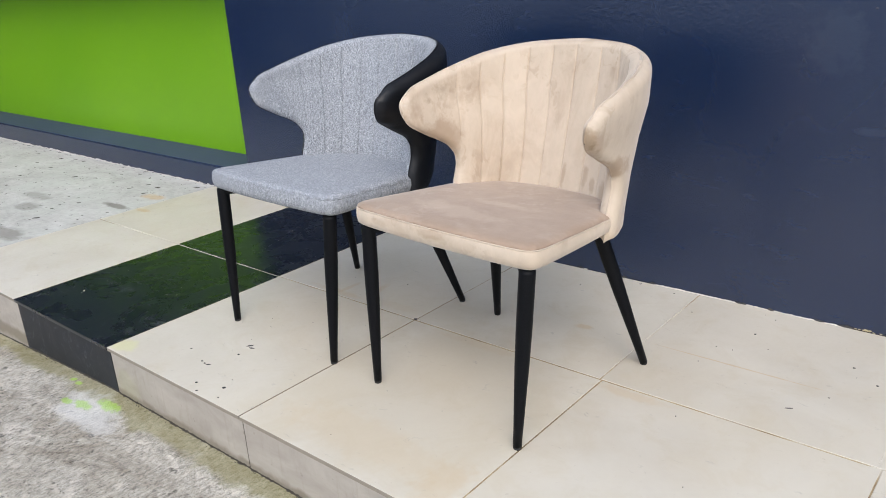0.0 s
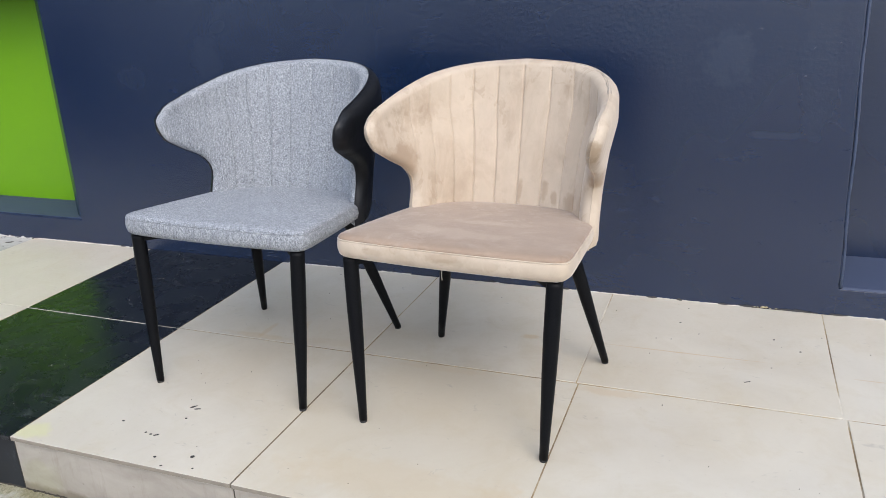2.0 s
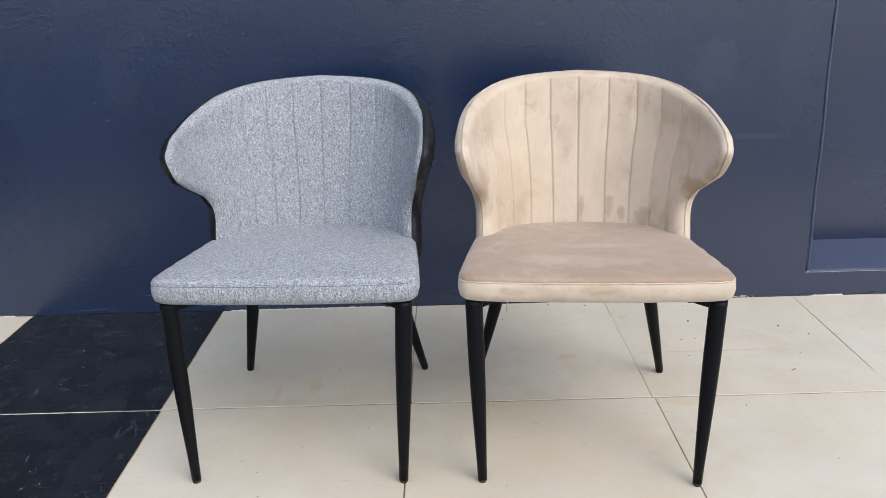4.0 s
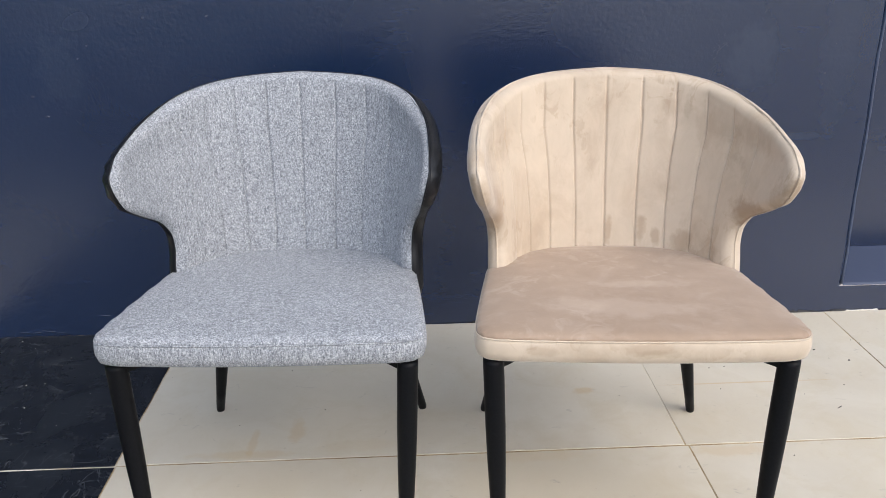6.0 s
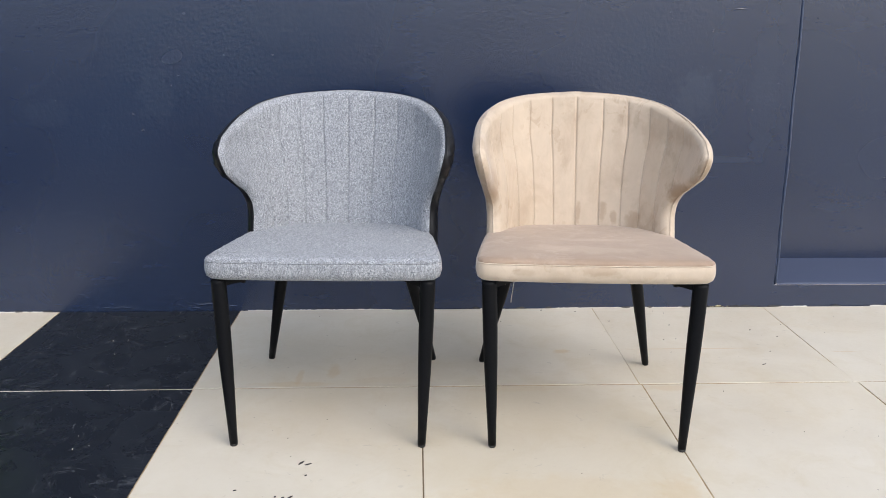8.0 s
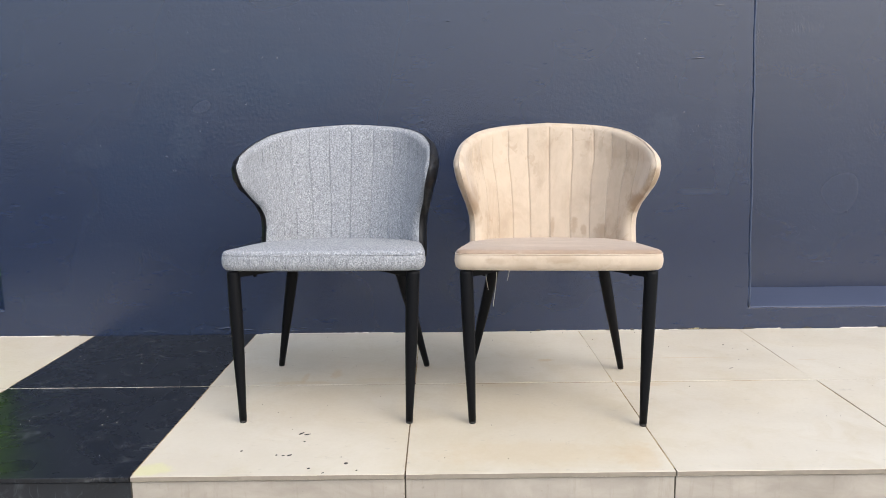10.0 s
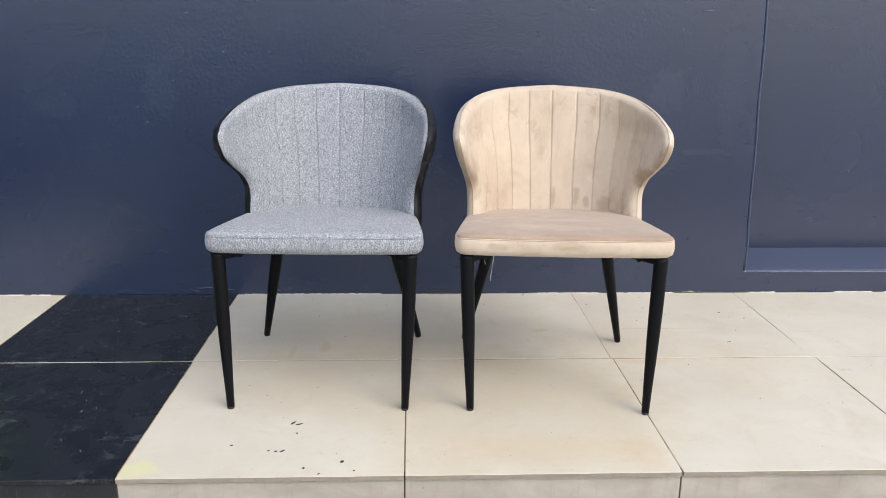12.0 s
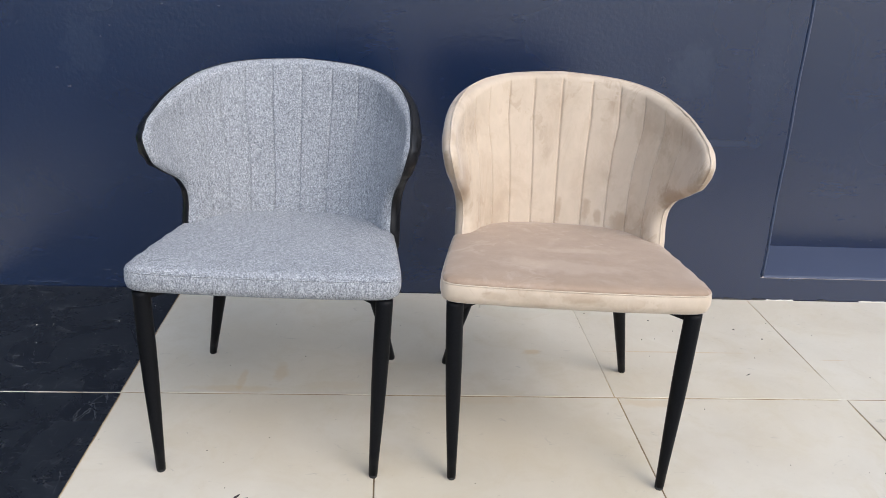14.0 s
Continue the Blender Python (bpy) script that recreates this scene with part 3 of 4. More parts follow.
# ---- chairs ----
def curve_through(xs, ys, n=400):
    """A smoothed table: dense samples of a line through the given points."""
    x = np.linspace(xs[0], xs[-1], n)
    y = np.interp(x, xs, ys)
    w = 11
    k = np.hanning(2 * w + 1)
    k /= k.sum()
    ext = np.concatenate([2 * y[0] - y[w:0:-1], y, 2 * y[-1] - y[-2:-w - 2:-1]])
    return x, np.convolve(ext, k, "valid")


SHELL_Z = [0.365, 0.43, 0.47, 0.5, 0.53, 0.56, 0.59, 0.62, 0.645, 0.659, 0.6731, 0.6871, 0.7012, 0.7152, 0.7292, 0.7414, 0.7498, 0.7554, 0.7573]
SHELL_REACH = [72.5, 72.5, 70.2, 71.1, 76.1, 85.4, 90.1, 90.9, 90.9, 89.7, 88.8, 82.3, 74.6, 64.5, 53.9, 38.4, 23.8, 8.4, 0.0]
WIDTH_Z = [0.36, 0.43, 0.50, 0.58, 0.65, 0.72, 0.77]
WIDTH = [0.2219, 0.2219, 0.2257, 0.2358, 0.2516, 0.2511, 0.2554]
EAR_Y = 0.1849


def shell_point(phi, z):
    """The middle of the backrest's shell at the turn phi (radians) and the height z."""
    a = np.interp(z, WIDTH_Z, WIDTH)
    b = 0.4544 + 0.2807 * (z - 0.415) - 0.125 * (z - 0.415) ** 2 - EAR_Y
    s, c = np.sin(phi), np.cos(phi)
    x = a * np.sign(s) * np.abs(s) ** 0.725
    y = EAR_Y + b * np.sign(c) * np.abs(c) ** 0.725
    return np.stack([x, y, z + 0 * phi], -1)


_u = np.linspace(0, 1, 4001)
TURN = math.pi / 2 * _u ** 3 / (_u ** 3 + (1 - _u) ** 3)
TURN = np.concatenate([TURN, math.pi / 2 + 0.06 * np.linspace(0, 1, 400)[1:] ** 3])
_ring = shell_point(TURN, np.full(len(TURN), 0.60))
ARC = np.concatenate([[0], np.cumsum(np.linalg.norm(np.diff(_ring, axis=0), axis=1))])


def shell_grid(rows=90, cols=601):
    """The shell's middle, row by row, with columns at even steps along its curve."""
    reach = np.interp(np.radians(SHELL_REACH), TURN, ARC)
    zt, reach = curve_through(SHELL_Z, list(reach))
    reach = np.clip(reach, 0, ARC[-1])
    reach[-1] = 0.0
    # round off the corners of the edge line
    edge = shell_point(np.interp(reach, ARC, TURN), zt)
    run = np.concatenate([[0], np.cumsum(np.linalg.norm(np.diff(edge, axis=0), axis=1))])
    even = np.linspace(0, run[-1], 900)
    w = 19
    k = np.hanning(2 * w + 1)
    k /= k.sum()
    even_z, even_reach = np.interp(even, run, zt), np.interp(even, run, reach)
    zt, reach = (np.convolve(np.concatenate([2 * v[0] - v[w:0:-1], v, 2 * v[-1] - v[-2:-w - 2:-1]]), k, "valid") for v in (even_z, even_reach))
    zt = np.maximum.accumulate(zt)
    reach = np.clip(reach, 0, ARC[-1])
    reach[-1] = 0.0
    edge = shell_point(np.interp(reach, ARC, TURN), zt)
    run = np.concatenate([[0], np.cumsum(np.linalg.norm(np.diff(edge, axis=0), axis=1))])
    z = np.interp(np.linspace(0, run[-1], rows), run, zt)
    half = np.interp(z, zt, reach)
    band = np.minimum(0.032, half)[:, None]
    middle = np.clip(np.linspace(-0.5, 0.5, cols)[None, :], -(half[:, None] - band), half[:, None] - band)
    step = np.sin(np.linspace(0, 1, 27)[1:] * math.pi / 2)[None, :]
    side = half[:, None] - band + band * step
    s = np.concatenate([-side[:, ::-1], middle, side], 1)
    cols = s.shape[1]
    phi = np.sign(s) * np.interp(np.abs(s), ARC, TURN)
    zz = np.repeat(z[:, None], cols, 1)
    p = shell_point(phi, zz)
    e = 1e-3
    du = shell_point(np.sign(s) * np.interp(np.abs(s), ARC, TURN) + e, zz) - shell_point(phi - e, zz)
    dv = shell_point(phi, zz + e) - shell_point(phi, zz - e)
    n = np.cross(du, dv)
    n[-1] = n[-2]
    n /= np.linalg.norm(n, axis=-1, keepdims=True) + 1e-12
    n *= np.sign((n * (p - np.array([0, 0.2, 0.6]))).sum(-1, keepdims=True))
    bottom = p[0, ::3]
    even = np.linspace(0, run[-1], 900)
    edge = shell_point(np.interp(np.interp(even, run, reach), ARC, TURN), np.interp(even, run, zt))
    rim = np.concatenate([edge, edge * np.array([-1, 1, 1]), bottom])
    d = np.array([[np.linalg.norm(rim - q, axis=1).min() for q in row] for row in p])
    d[:, 0] = d[:, -1] = d[0] = d[-1] = 0.0
    return p, n, d, s, phi, zz, edge


GRID = shell_grid()
THICK = 0.023
SEAM_PITCH = 0.0635


def grid_mesh(points, flip):
    r, c, _ = points.shape
    bm = bmesh.new()
    v = [[bm.verts.new(q) for q in row] for row in points]
    for i in range(r - 1):
        for j in range(c - 1):
            f = (v[i][j], v[i][j + 1], v[i + 1][j + 1], v[i + 1][j])
            bm.faces.new(f[::-1] if flip else f)
    bmesh.ops.remove_doubles(bm, verts=bm.verts, dist=0.00002)
    return bm


def shell_sides(groove, puff, fullness, gathers):
    p, n, d, s, phi, z, edge = GRID
    r = THICK
    h = np.sqrt(np.clip(1 - (1 - np.minimum(d / r, 1)) ** 2, 0, 1)) * r
    hin = np.sqrt(np.clip(1 - (1 - np.minimum(d / 0.017, 1)) ** 2, 0, 1)) * r
    thin = np.clip((np.abs(s) - 0.24) / 0.16, 0, 1)
    thin = thin * thin * (3 - 2 * thin)
    hin, h = hin * (1 - 0.45 * thin), h * (1 - 0.25 * thin)
    s = np.where(s > 0, s * (SEAM_PITCH / 0.068), s)
    near = np.abs(s / SEAM_PITCH - np.round(s / SEAM_PITCH)) * SEAM_PITCH
    inside = (np.abs(np.round(s / SEAM_PITCH)) <= 5.1) & (np.abs(s) < 5.4 * SEAM_PITCH)
    fade = np.clip((d - 0.010) / 0.02, 0, 1)
    fade = fade * np.clip((5.6 * SEAM_PITCH - np.abs(s)) / SEAM_PITCH, 0, 1)
    line = np.where(inside, np.exp(-(near / 0.0018) ** 2), 0) * groove
    swell = np.sin(np.clip(near / (SEAM_PITCH / 2), 0, 1) * math.pi / 2) * puff
    front = p - n * (hin - fade * line + fade * swell)[..., None]
    gather = np.exp(-((np.abs(s) - s.max()) / 0.06) ** 2) * np.clip(1 - d / 0.03, 0, 1) * np.clip(d / 0.006, 0, 1)
    ripple = gathers * gather * np.sin(z * 800 + 3 * np.sin(z * 170))
    back = p + n * (h * (1 + (fullness - 1) * np.clip(d / 0.05, 0, 1)) + ripple)[..., None]
    off = np.array([0.0055, 0, 0])
    return front + off, back + off


def outline(inset=0.0, n=112):
    half = [(0.0, -0.007), (0.08, -0.006), (0.16, -0.003), (0.222, 0.002), (0.246, 0.014), (0.2535, 0.04), (0.250, 0.10), (0.243, 0.18),
            (0.235, 0.26), (0.225, 0.33), (0.195, 0.395), (0.14, 0.428), (0.07, 0.442), (0.0, 0.446)]
    half = [(x * 1.018, y) for x, y in half]
    pts = half + [(-x, y) for x, y in half[-2:0:-1]]
    m = len(pts)
    out = []
    for i in range(m):
        p0, p1, p2, p3 = (np.array(pts[(i + k) % m]) for k in (-1, 0, 1, 2))
        for f in np.linspace(0, 1, 9)[:-1]:
            out.append(0.5 * (2 * p1 + (p2 - p0) * f + (2 * p0 - 5 * p1 + 4 * p2 - p3) * f ** 2 + (3 * p1 - p0 - 3 * p2 + p3) * f ** 3))
    out = np.array(out)
    tan = np.roll(out, -1, 0) - np.roll(out, 1, 0)
    nor = np.stack([-tan[:, 1], tan[:, 0]], 1) / np.linalg.norm(tan, axis=1, keepdims=True)
    return out + nor * inset


def seat_top(y):
    return 0.446 - 0.068 * y


def seat_bottom(y):
    return 0.394 - 0.045 * y


def loops_mesh(loops, close_first=False, close_last=False):
    bm = bmesh.new()
    rings = [[bm.verts.new(q) for q in l] for l in loops]
    n = len(rings[0])
    for r, s in zip(rings, rings[1:]):
        for k in range(n):
            bm.faces.new((r[k], r[(k + 1) % n], s[(k + 1) % n], s[k]))
    if close_first:
        bm.faces.new(rings[0][::-1])
    if close_last:
        bm.faces.new(rings[-1])
    bmesh.ops.recalc_face_normals(bm, faces=bm.faces)
    return bm


def seat_loop(inset, dz, bottom=False, shrink=1.0):
    o = outline(inset)
    c = np.array([0.0, 0.21])
    o = c + (o - c) * shrink
    f = seat_bottom if bottom else seat_top
    return [(x, y, f(y) + dz) for x, y in o]


def make_chair(name, label, front_mat, back_mat, seat_mat, band_mat, groove, puff, fullness, broad, tall, gathers, rear_foot, where, turn, shell_label):
    chair = tagged(new(name), label, "chair", "pair of wingback chairs")
    # seat: a band round the side, a top panel and a piped seam between them
    wob = [0.0012 * math.sin(k * 0.9) + 0.0008 * math.sin(k * 2.3 + 1) for k in range(400)]
    band = [seat_loop(0, 0, True, 0.3), seat_loop(0.03, 0, True), seat_loop(0.010, 0.002, True), seat_loop(0.002, 0.008, True), seat_loop(-0.001, 0.020, True),
            seat_loop(-0.001, -0.022), seat_loop(0.0, -0.014), seat_loop(0.002, -0.010), seat_loop(0.004, -0.0095)]
    part("seat", loops_mesh(band, True), band_mat, chair)
    top = [seat_loop(0.004, -0.0095), seat_loop(0.002, -0.0085), seat_loop(0.0025, -0.006), seat_loop(0.005, -0.003), seat_loop(0.010, 0.0003), seat_loop(0.012, 0.002, False, 0.95),
           seat_loop(0.012, 0.0035, False, 0.88), seat_loop(0.012, 0.005, False, 0.72), seat_loop(0.012, 0.006, False, 0.5), seat_loop(0.012, 0.0065, False, 0.25), seat_loop(0.012, 0.0065, False, 0.04)]
    top = [[(x, y, z + w) for (x, y, z), w in zip(l, wob)] if i in (2, 3) else l for i, l in enumerate(top)]
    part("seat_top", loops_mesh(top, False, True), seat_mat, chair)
    o = outline(0.0015)
    pipe = [(x, y, seat_top(y) - 0.0095) for x, y in o]
    pipe.append(pipe[0])
    part("piping", tube(bmesh.new(), pipe, [0.0015] * len(pipe), 6, False), band_mat, chair)
    # backrest
    front, back = shell_sides(groove, puff, fullness, gathers)
    grow = np.array([broad, 1.0, tall])
    base = np.array([0.0, 0.0, 0.365])
    front, back = (front - base) * grow + base, (back - base) * grow + base
    rest = part("backrest", grid_mesh(front, True), front_mat, chair)
    part("outer_shell", grid_mesh(back, False), back_mat, chair, shell_label)
    edge = GRID[6][::3]
    rim = np.concatenate([edge[:-1], (edge * np.array([-1, 1, 1]))[::-1]]) + np.array([0.0055, 0, 0])
    rim = (rim - base) * grow + base
    part("welt", tube(bmesh.new(), [tuple(q) for q in rim], [0.0020 if back_mat is VELVET else 0.0016] * len(rim), 6), back_mat, rest)
    # underframe and legs
    for sx in (-1, 1):
        for y_leg, tip in ((0.024, (0.229 * sx, 0.026)), (0.37, (0.148 * sx, 0.370))):
            y_foot, x_foot = (0.0, 0.215) if y_leg < 0.1 else rear_foot
            a = Vector((tip[0], tip[1], 0.392))
            b = Vector((x_foot * sx, y_foot, 0.006))
            pts = [a.lerp(b, f) for f in (0, 0.02, 0.3, 0.5, 0.7, 0.86, 1.0)]
            leg = part("leg", tube(bmesh.new(), pts, [0.0165, 0.0168, 0.0166, 0.0152, 0.0128, 0.0107, 0.0092], 20), STEEL, chair)
            foot = [b + Vector((0, 0, dz)) for dz in (0.002, -0.004, -0.006)]
            part("foot_pad", tube(bmesh.new(), foot, [0.0088, 0.0088, 0.0075], 16), RUBBER, leg)
            # bracket from the leg towards the middle of the seat
            mid = Vector((0.03 * sx, 0.20, 0.389))
            way = (mid - a).normalized()
            side = way.cross(Vector((0, 0, 1))).normalized() * 0.012
            bm = bmesh.new()
            v = [bm.verts.new(q) for q in (a + side, a - side, mid - side, mid + side)]
            low = [bm.verts.new(q.co - Vector((0, 0, 0.016 if i < 2 else 0.004))) for i, q in enumerate(v)]
            for i in range(4):
                bm.faces.new((v[i], v[(i + 1) % 4], low[(i + 1) % 4], low[i]))
            bm.faces.new(v)
            bm.faces.new(low[::-1])
            bmesh.ops.recalc_face_normals(bm, faces=bm.faces)
            part("bracket", bm, STEEL, chair, smooth=False)
            q = a.lerp(mid, 0.22)
            part("bolt", tube(bmesh.new(), [q + Vector((0, 0, -0.008)), q + Vector((0, 0, -0.020))], [0.005, 0.005], 8), STEEL, chair)
    chair.matrix_basis = pose(*where, 0, 0, turn)
    return chair


def make_threads(parent):
    rng = random.Random(8)
    for x, y, length, bend in ((-0.158, 0.34, 0.165, 0.005), (-0.182, 0.335, 0.115, -0.005), (-0.118, 0.335, 0.088, 0.005)):
        pts = []
        for k in range(14):
            f = k / 13
            pts.append((x + bend * math.sin(f * 4.2) + rng.uniform(-0.0006, 0.0006), y + 0.004 * math.cos(f * 5), 0.392 - length * f))
        part("loose_thread", tube(bmesh.new(), pts, [0.0010] * 14, 5), THREAD, parent, "loose white sewing thread")


def flake(bm, x, y, z, long, wide, turn, rng):
    n = 7
    top = []
    for k in range(n):
        a = 2 * math.pi * k / n
        u, v = long * math.cos(a) * rng.uniform(0.7, 1.1), wide * math.sin(a) * rng.uniform(0.7, 1.1)
        top.append((x + u * math.cos(turn) - v * math.sin(turn), y + u * math.sin(turn) + v * math.cos(turn)))
    up = [bm.verts.new((px, py, z + 0.0012)) for px, py in top]
    lo = [bm.verts.new((px, py, z)) for px, py in top]
    bm.faces.new(up)
    for k in range(n):
        bm.faces.new((lo[k], lo[(k + 1) % n], up[(k + 1) % n], up[k]))


def blob(bm, x, y, z, rx, rz, out, rng):
    """A flattened drop of render on a wall that faces -y."""
    rings = []
    tip = bm.verts.new((x, y - out, z))
    for f, o in ((0.5, 0.8), (0.85, 0.4), (1.0, -0.2)):
        rings.append([bm.verts.new((x + rx * f * math.cos(a) * rng.uniform(0.85, 1.15), y - out * o, z + rz * f * math.sin(a) * rng.uniform(0.85, 1.15)))
                      for a in (2 * math.pi * k / 8 for k in range(8))])
    for k in range(8):
        bm.faces.new((tip, rings[0][(k + 1) % 8], rings[0][k]))
        for r, q in zip(rings, rings[1:]):
            bm.faces.new((r[k], r[(k + 1) % 8], q[(k + 1) % 8], q[k]))


def make_render_bumps():
    rng = random.Random(12)
    bm = bmesh.new()
    for _ in range(48):
        x, z = rng.uniform(1.95, 2.9), 0.122 + 0.3 * rng.random() ** 2.4
        r = rng.uniform(0.0012, 0.0036)
        blob(bm, x, NICHE_Y, z, r * rng.uniform(1, 1.9), r, r * 0.7, rng)
    for _ in range(40):
        x, z = rng.gauss(-0.2, 0.24), 0.006 + abs(rng.gauss(0, 0.028))
        if -0.85 < x < 1.5:
            r = rng.uniform(0.0015, 0.004)
            blob(bm, x, WALL_Y, z, r * rng.uniform(2, 6), r, r * 0.35, rng)
    for _ in range(45):
        r = rng.uniform(0.0012, 0.003)
        blob(bm, rng.uniform(-0.85, 1.75), WALL_Y, rng.uniform(0.05, 1.25), r * rng.uniform(0.7, 2.2), r, r * 0.6, rng)
    for x, z, rx in ((0.663, 1.103, 0.02), (1.60, 0.98, 0.022), (0.797, 0.967, 0.004), (1.032, 0.893, 0.004), (1.66, 1.16, 0.025), (0.72, 1.115, 0.012)):
        blob(bm, x, WALL_Y, z, rx, 0.003, 0.002, rng)
    bmesh.ops.recalc_face_normals(bm, faces=bm.faces)
    ob = mesh_object("render_bumps", bm, NAVY, True)
    tagged(ob, "small painted drips and render lumps on the navy wall", "render lumps", kind="stuff")


def make_debris():
    rng = random.Random(21)
    bm = bmesh.new()
    marks = [(0.212, 0.126, 5, 2.5), (0.299, 0.101, 4, 3), (0.315, 0.098, 5, 3), (0.330, 0.099, 9, 3), (0.386, 0.027, 5, 4), (0.466, 0.052, 7, 5), (0.335, 0.228, 13, 3.5),
             (0.351, 0.222, 12, 2.5), (0.351, 0.178, 4, 3), (0.494, 0.015, 3, 2.5), (0.421, 0.004, 5, 2), (1.405, 1.021, 5, 3), (1.65, 0.973, 4.5, 3), (1.712, 0.916, 4.5, 3),
             (1.64, 0.805, 2.5, 2), (1.583, 0.715, 12, 1.2), (1.40, 0.549, 2.5, 2), (1.013, 1.165, 6, 2), (1.126, 1.152, 4, 2), (0.864, 1.065, 3, 2), (1.421, 1.128, 2.5, 2),
             (1.459, 0.957, 2, 1.6), (1.389, 0.906, 2.4, 1.8), (1.35, 0.902, 2.4, 1.8), (1.219, 1.06, 2.4, 1.8), (0.603, 0.602, 7, 6)]
    for x, y, a, b in marks:
        flake(bm, x, y, 0.0004, a * 0.00078, b * 0.00078, rng.uniform(0.2, 0.9), rng)
    for _ in range(60):
        x, y = rng.uniform(0.0, 3.2), rng.uniform(0.02, 1.17)
        r = rng.uniform(0.0006, 0.0016)
        flake(bm, x, y, 0.0004, r, r * 0.7, rng.uniform(0, 3), rng)
    ob = mesh_object("grit", bm, CHIP)
    tagged(ob, "dark specks and paint chips scattered over the tiles", "debris", kind="stuff")
    bm = bmesh.new()
    for _ in range(420):
        x = rng.uniform(-1.2, 0.8)
        y = -0.19 - 0.09 * (x + 0.24) + rng.gauss(0, 0.028) - (0.10 if rng.random() < 0.35 else 0)
        z = -0.1455 if x > -0.05 else -0.146 + 0.0576 * (x + 0.05)
        if y < -0.02:
            r = rng.uniform(0.0008, 0.0022)
            flake(bm, x, y, z - 0.0006, r, r * 0.8, rng.uniform(0, 3), rng)
    for _ in range(180):
        x = rng.uniform(-1.2, 2.2)
        z = -0.1455 if x > -0.05 else -0.146 + 0.0576 * (x + 0.05)
        r = rng.uniform(0.0008, 0.0022)
        flake(bm, x, 0.001 - rng.random() ** 2 * 0.012, z - 0.0004, r * 1.6, r * 0.6, rng.uniform(-0.3, 0.3), rng)
    ob = mesh_object("gravel", bm, SOIL_SHADE)
    tagged(ob, "small dark grit lying on the concrete ground", "debris", kind="stuff")
    # pale filler in a ragged run along the foot of the wall, with gaps
    bm = bmesh.new()
    x, run = -1.19, None
    while x < 4.2:
        keep = 0.42 + 0.40 * math.sin(x * 5.3) + 0.30 * math.sin(x * 17.0 + 1.3)
        if not -0.62 < x < 0.02 and not 1.60 < x < 1.83 and keep > (0.15 if x > 0.8 else 0.45):
            out, up = rng.uniform(0.0012, 0.0042), rng.uniform(0.0006, 0.0030)
            ring = [bm.verts.new(q) for q in ((x, WALL_Y - out, -0.0008), (x, WALL_Y - out * 0.6, up * 0.7), (x, WALL_Y + 0.001, up))]
            if run:
                for i in (0, 1):
                    bm.faces.new((run[i], ring[i], ring[i + 1], run[i + 1]))
            run = ring
        else:
            run = None
        x += rng.uniform(0.003, 0.008)
    ob = mesh_object("wall_joint_filler", bm, MORTAR)
    tagged(ob, "crumbling pale filler along the wall and tile joint", "filler", kind="structure")
    bm = bmesh.new()
    x, run = -4.4, None
    while x < -1.2:
        out, up = rng.uniform(0.002, 0.014), 0.001 + 0.008 * rng.random() ** 2
        ring = [bm.verts.new(q) for q in ((x, WALL_Y - out, -0.0042), (x, WALL_Y - out * 0.5, -0.004 + up * 0.5), (x, WALL_Y - 0.0004, -0.004 + up))]
        if run:
            for i in (0, 1):
                bm.faces.new((run[i], ring[i], ring[i + 1], run[i + 1]))
        run = ring
        x += rng.uniform(0.006, 0.022)
    ob = mesh_object("plinth_joint_filler", bm, CEMENT)
    tagged(ob, "ragged pale cement smeared along the plinth foot", "filler", kind="structure")
    bm = bmesh.new()
    for _ in range(120):
        x, y = -1.22 - 2.4 * rng.random(), rng.uniform(0.1, 1.16)
        y = 1.17 - 0.5 * rng.random() ** 2 if rng.random() < 0.6 else y
        r = 0.0022 + 0.010 * rng.random() ** 3
        flake(bm, x, y, -0.0044, r * 1.7, r * 0.75, rng.uniform(0.2, 1.0), rng)
    ob = mesh_object("concrete_chips", bm, SOIL_SHADE)
    tagged(ob, "dark chips and pits in the side slab", "debris", kind="stuff")
    # dark cracks where the render has broken away from the tiles
    bm = bmesh.new()
    spans = [(1.50, 0.03), (1.56, 0.04), (1.66, 0.10), (1.80, 0.05), (0.93, 0.03), (1.03, 0.025), (1.29, 0.035), (1.38, 0.02), (0.78, 0.03), (2.02, 0.04), (-0.75, 0.03), (-0.66, 0.04), (2.3, 0.05)]
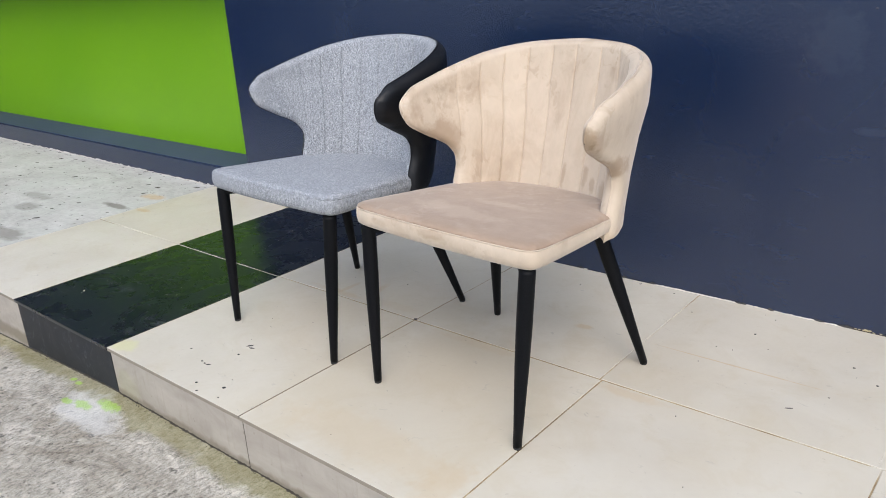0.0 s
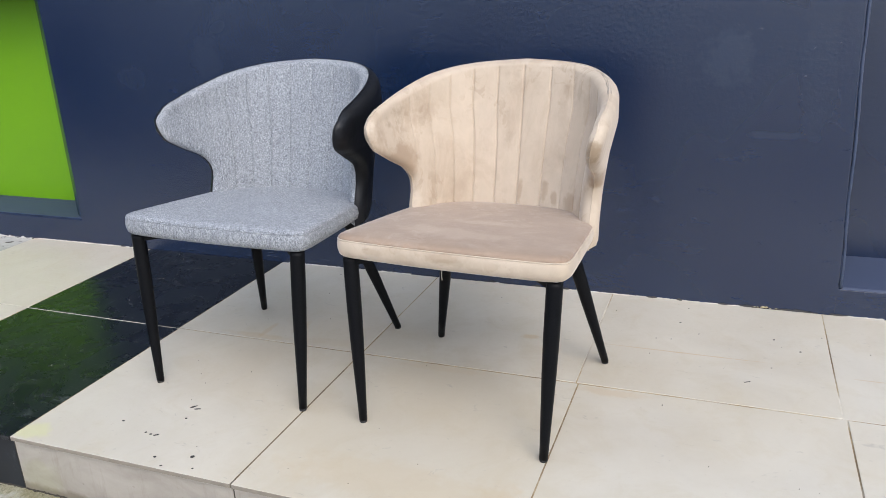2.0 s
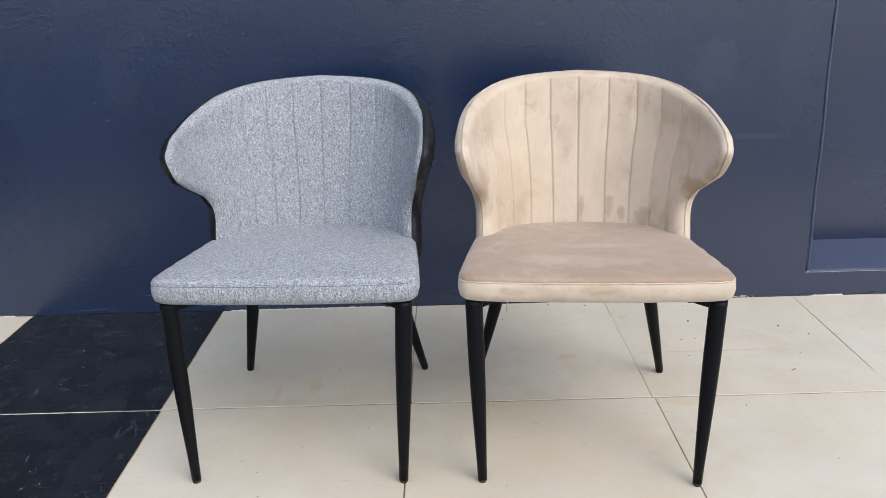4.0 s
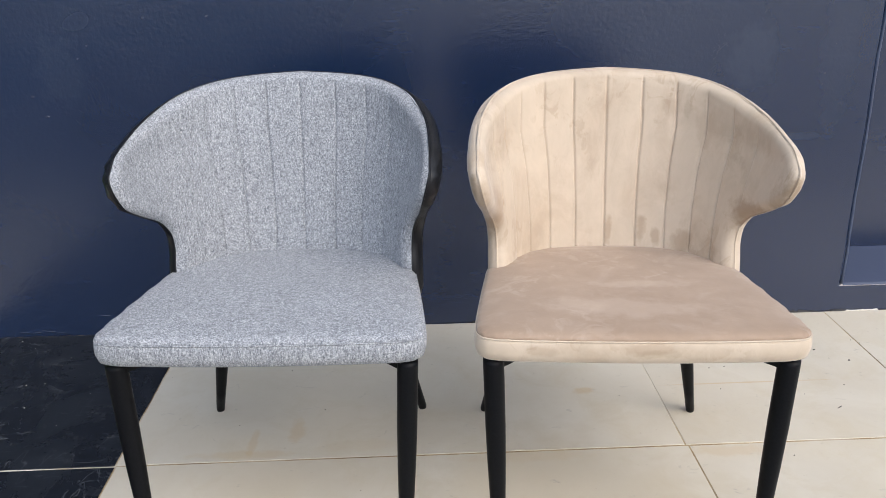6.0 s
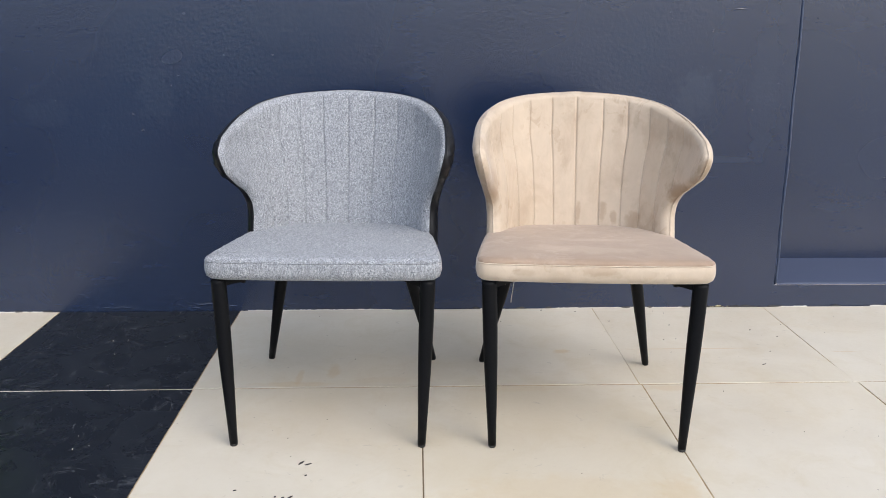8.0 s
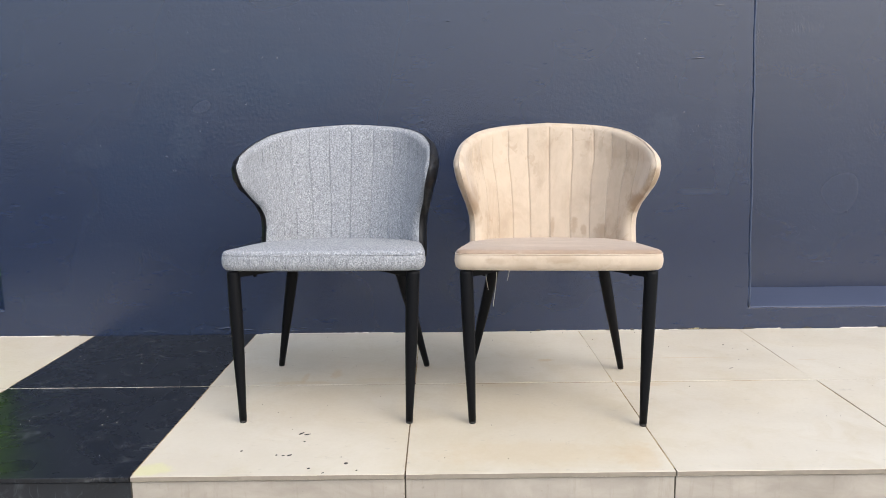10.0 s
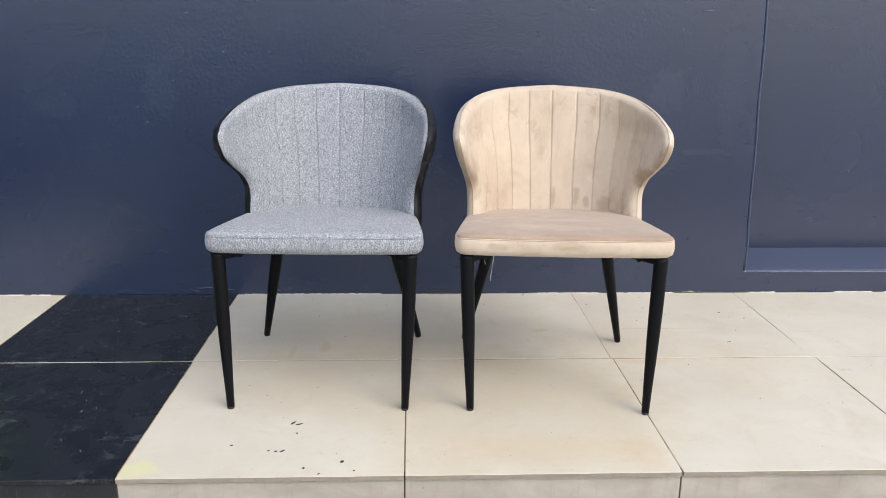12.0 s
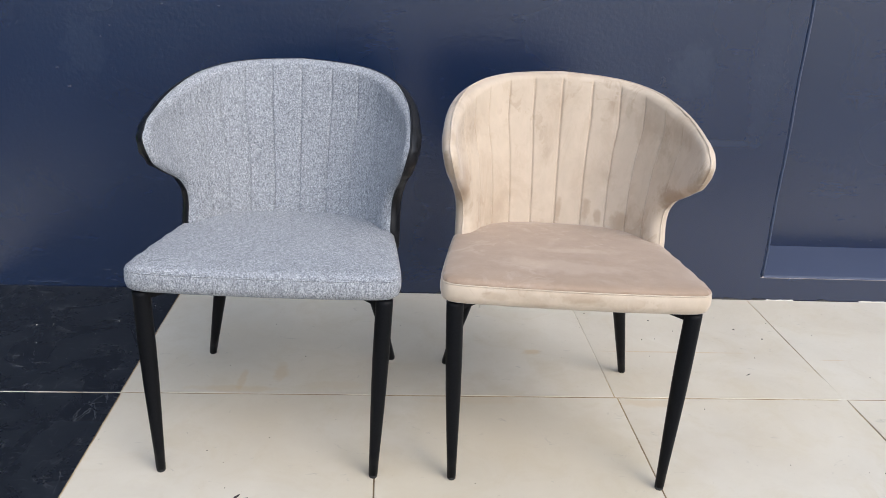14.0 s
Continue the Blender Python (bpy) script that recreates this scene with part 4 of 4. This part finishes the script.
    for x0, length in spans:
        steps = max(4, int(length / 0.005))
        last = None
        for k in range(steps + 1):
            body = math.sin(math.pi * k / steps) ** 0.5
            px, base = x0 + length * k / steps, rng.uniform(0.0004, 0.0022)
            ring = [bm.verts.new((px, WALL_Y - 0.0045 * body, base * 0.4)), bm.verts.new((px, WALL_Y - 0.0012, base + body * rng.uniform(0.002, 0.0062)))]
            if last:
                bm.faces.new((last[0], ring[0], ring[1], last[1]))
            last = ring
    ob = mesh_object("wall_cracks", bm, CHIP)
    tagged(ob, "dark broken gaps between wall and tiles", "crack", kind="structure")
    bm = bmesh.new()
    for _ in range(16):
        r = rng.uniform(0.0014, 0.0034)
        blob(bm, rng.gauss(1.625, 0.018), WALL_Y, 0.001 + rng.random() * 0.004, r * 1.5, r * 0.7, r, rng)
    bmesh.ops.recalc_face_normals(bm, faces=bm.faces)
    ob = mesh_object("foam_filler", bm, FOAM, True)
    tagged(ob, "yellowed foam squeezed from the wall joint", "filler", kind="stuff")
    # pale flecks on the black tiles
    bm = bmesh.new()
    for x, y, r in ((-0.33, 0.93, 2.2), (-0.29, 0.83, 1.4), (-0.46, 0.16, 3.0), (-0.05, 1.06, 1.2), (-0.14, 0.96, 1.2), (-0.50, 0.34, 1.4), (-0.19, 0.30, 1.8)):
        flake(bm, x, y, 0.0004, r * 0.0012, r * 0.0008, rng.uniform(0, 3), rng)
    for _ in range(26):
        flake(bm, rng.uniform(-0.59, -0.02), rng.uniform(0.02, 1.17), 0.0004, 0.0009, 0.0006, rng.uniform(0, 3), rng)
    ob = mesh_object("paint_flecks", bm, MORTAR)
    tagged(ob, "tiny pale paint flecks on the black tiles", "debris", kind="stuff")


make_ground()
make_walls()
make_platform()
make_chair("wingback_chair", "grey heather fabric wingback chair with black leather back", FABRIC, LEATHER, FABRIC, FABRIC, 0.0040, 0.0010, 1.4, 1.036, 1.004, 0.0036, (0.482, 0.232),
           (0.385, 0.301, 0.0), -2.3, "black faux leather shell with gathered edges")
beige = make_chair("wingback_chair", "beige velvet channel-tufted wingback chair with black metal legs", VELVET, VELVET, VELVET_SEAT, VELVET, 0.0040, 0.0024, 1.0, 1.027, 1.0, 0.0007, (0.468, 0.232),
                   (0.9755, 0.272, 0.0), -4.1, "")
make_threads(beige)
make_debris()
make_render_bumps()
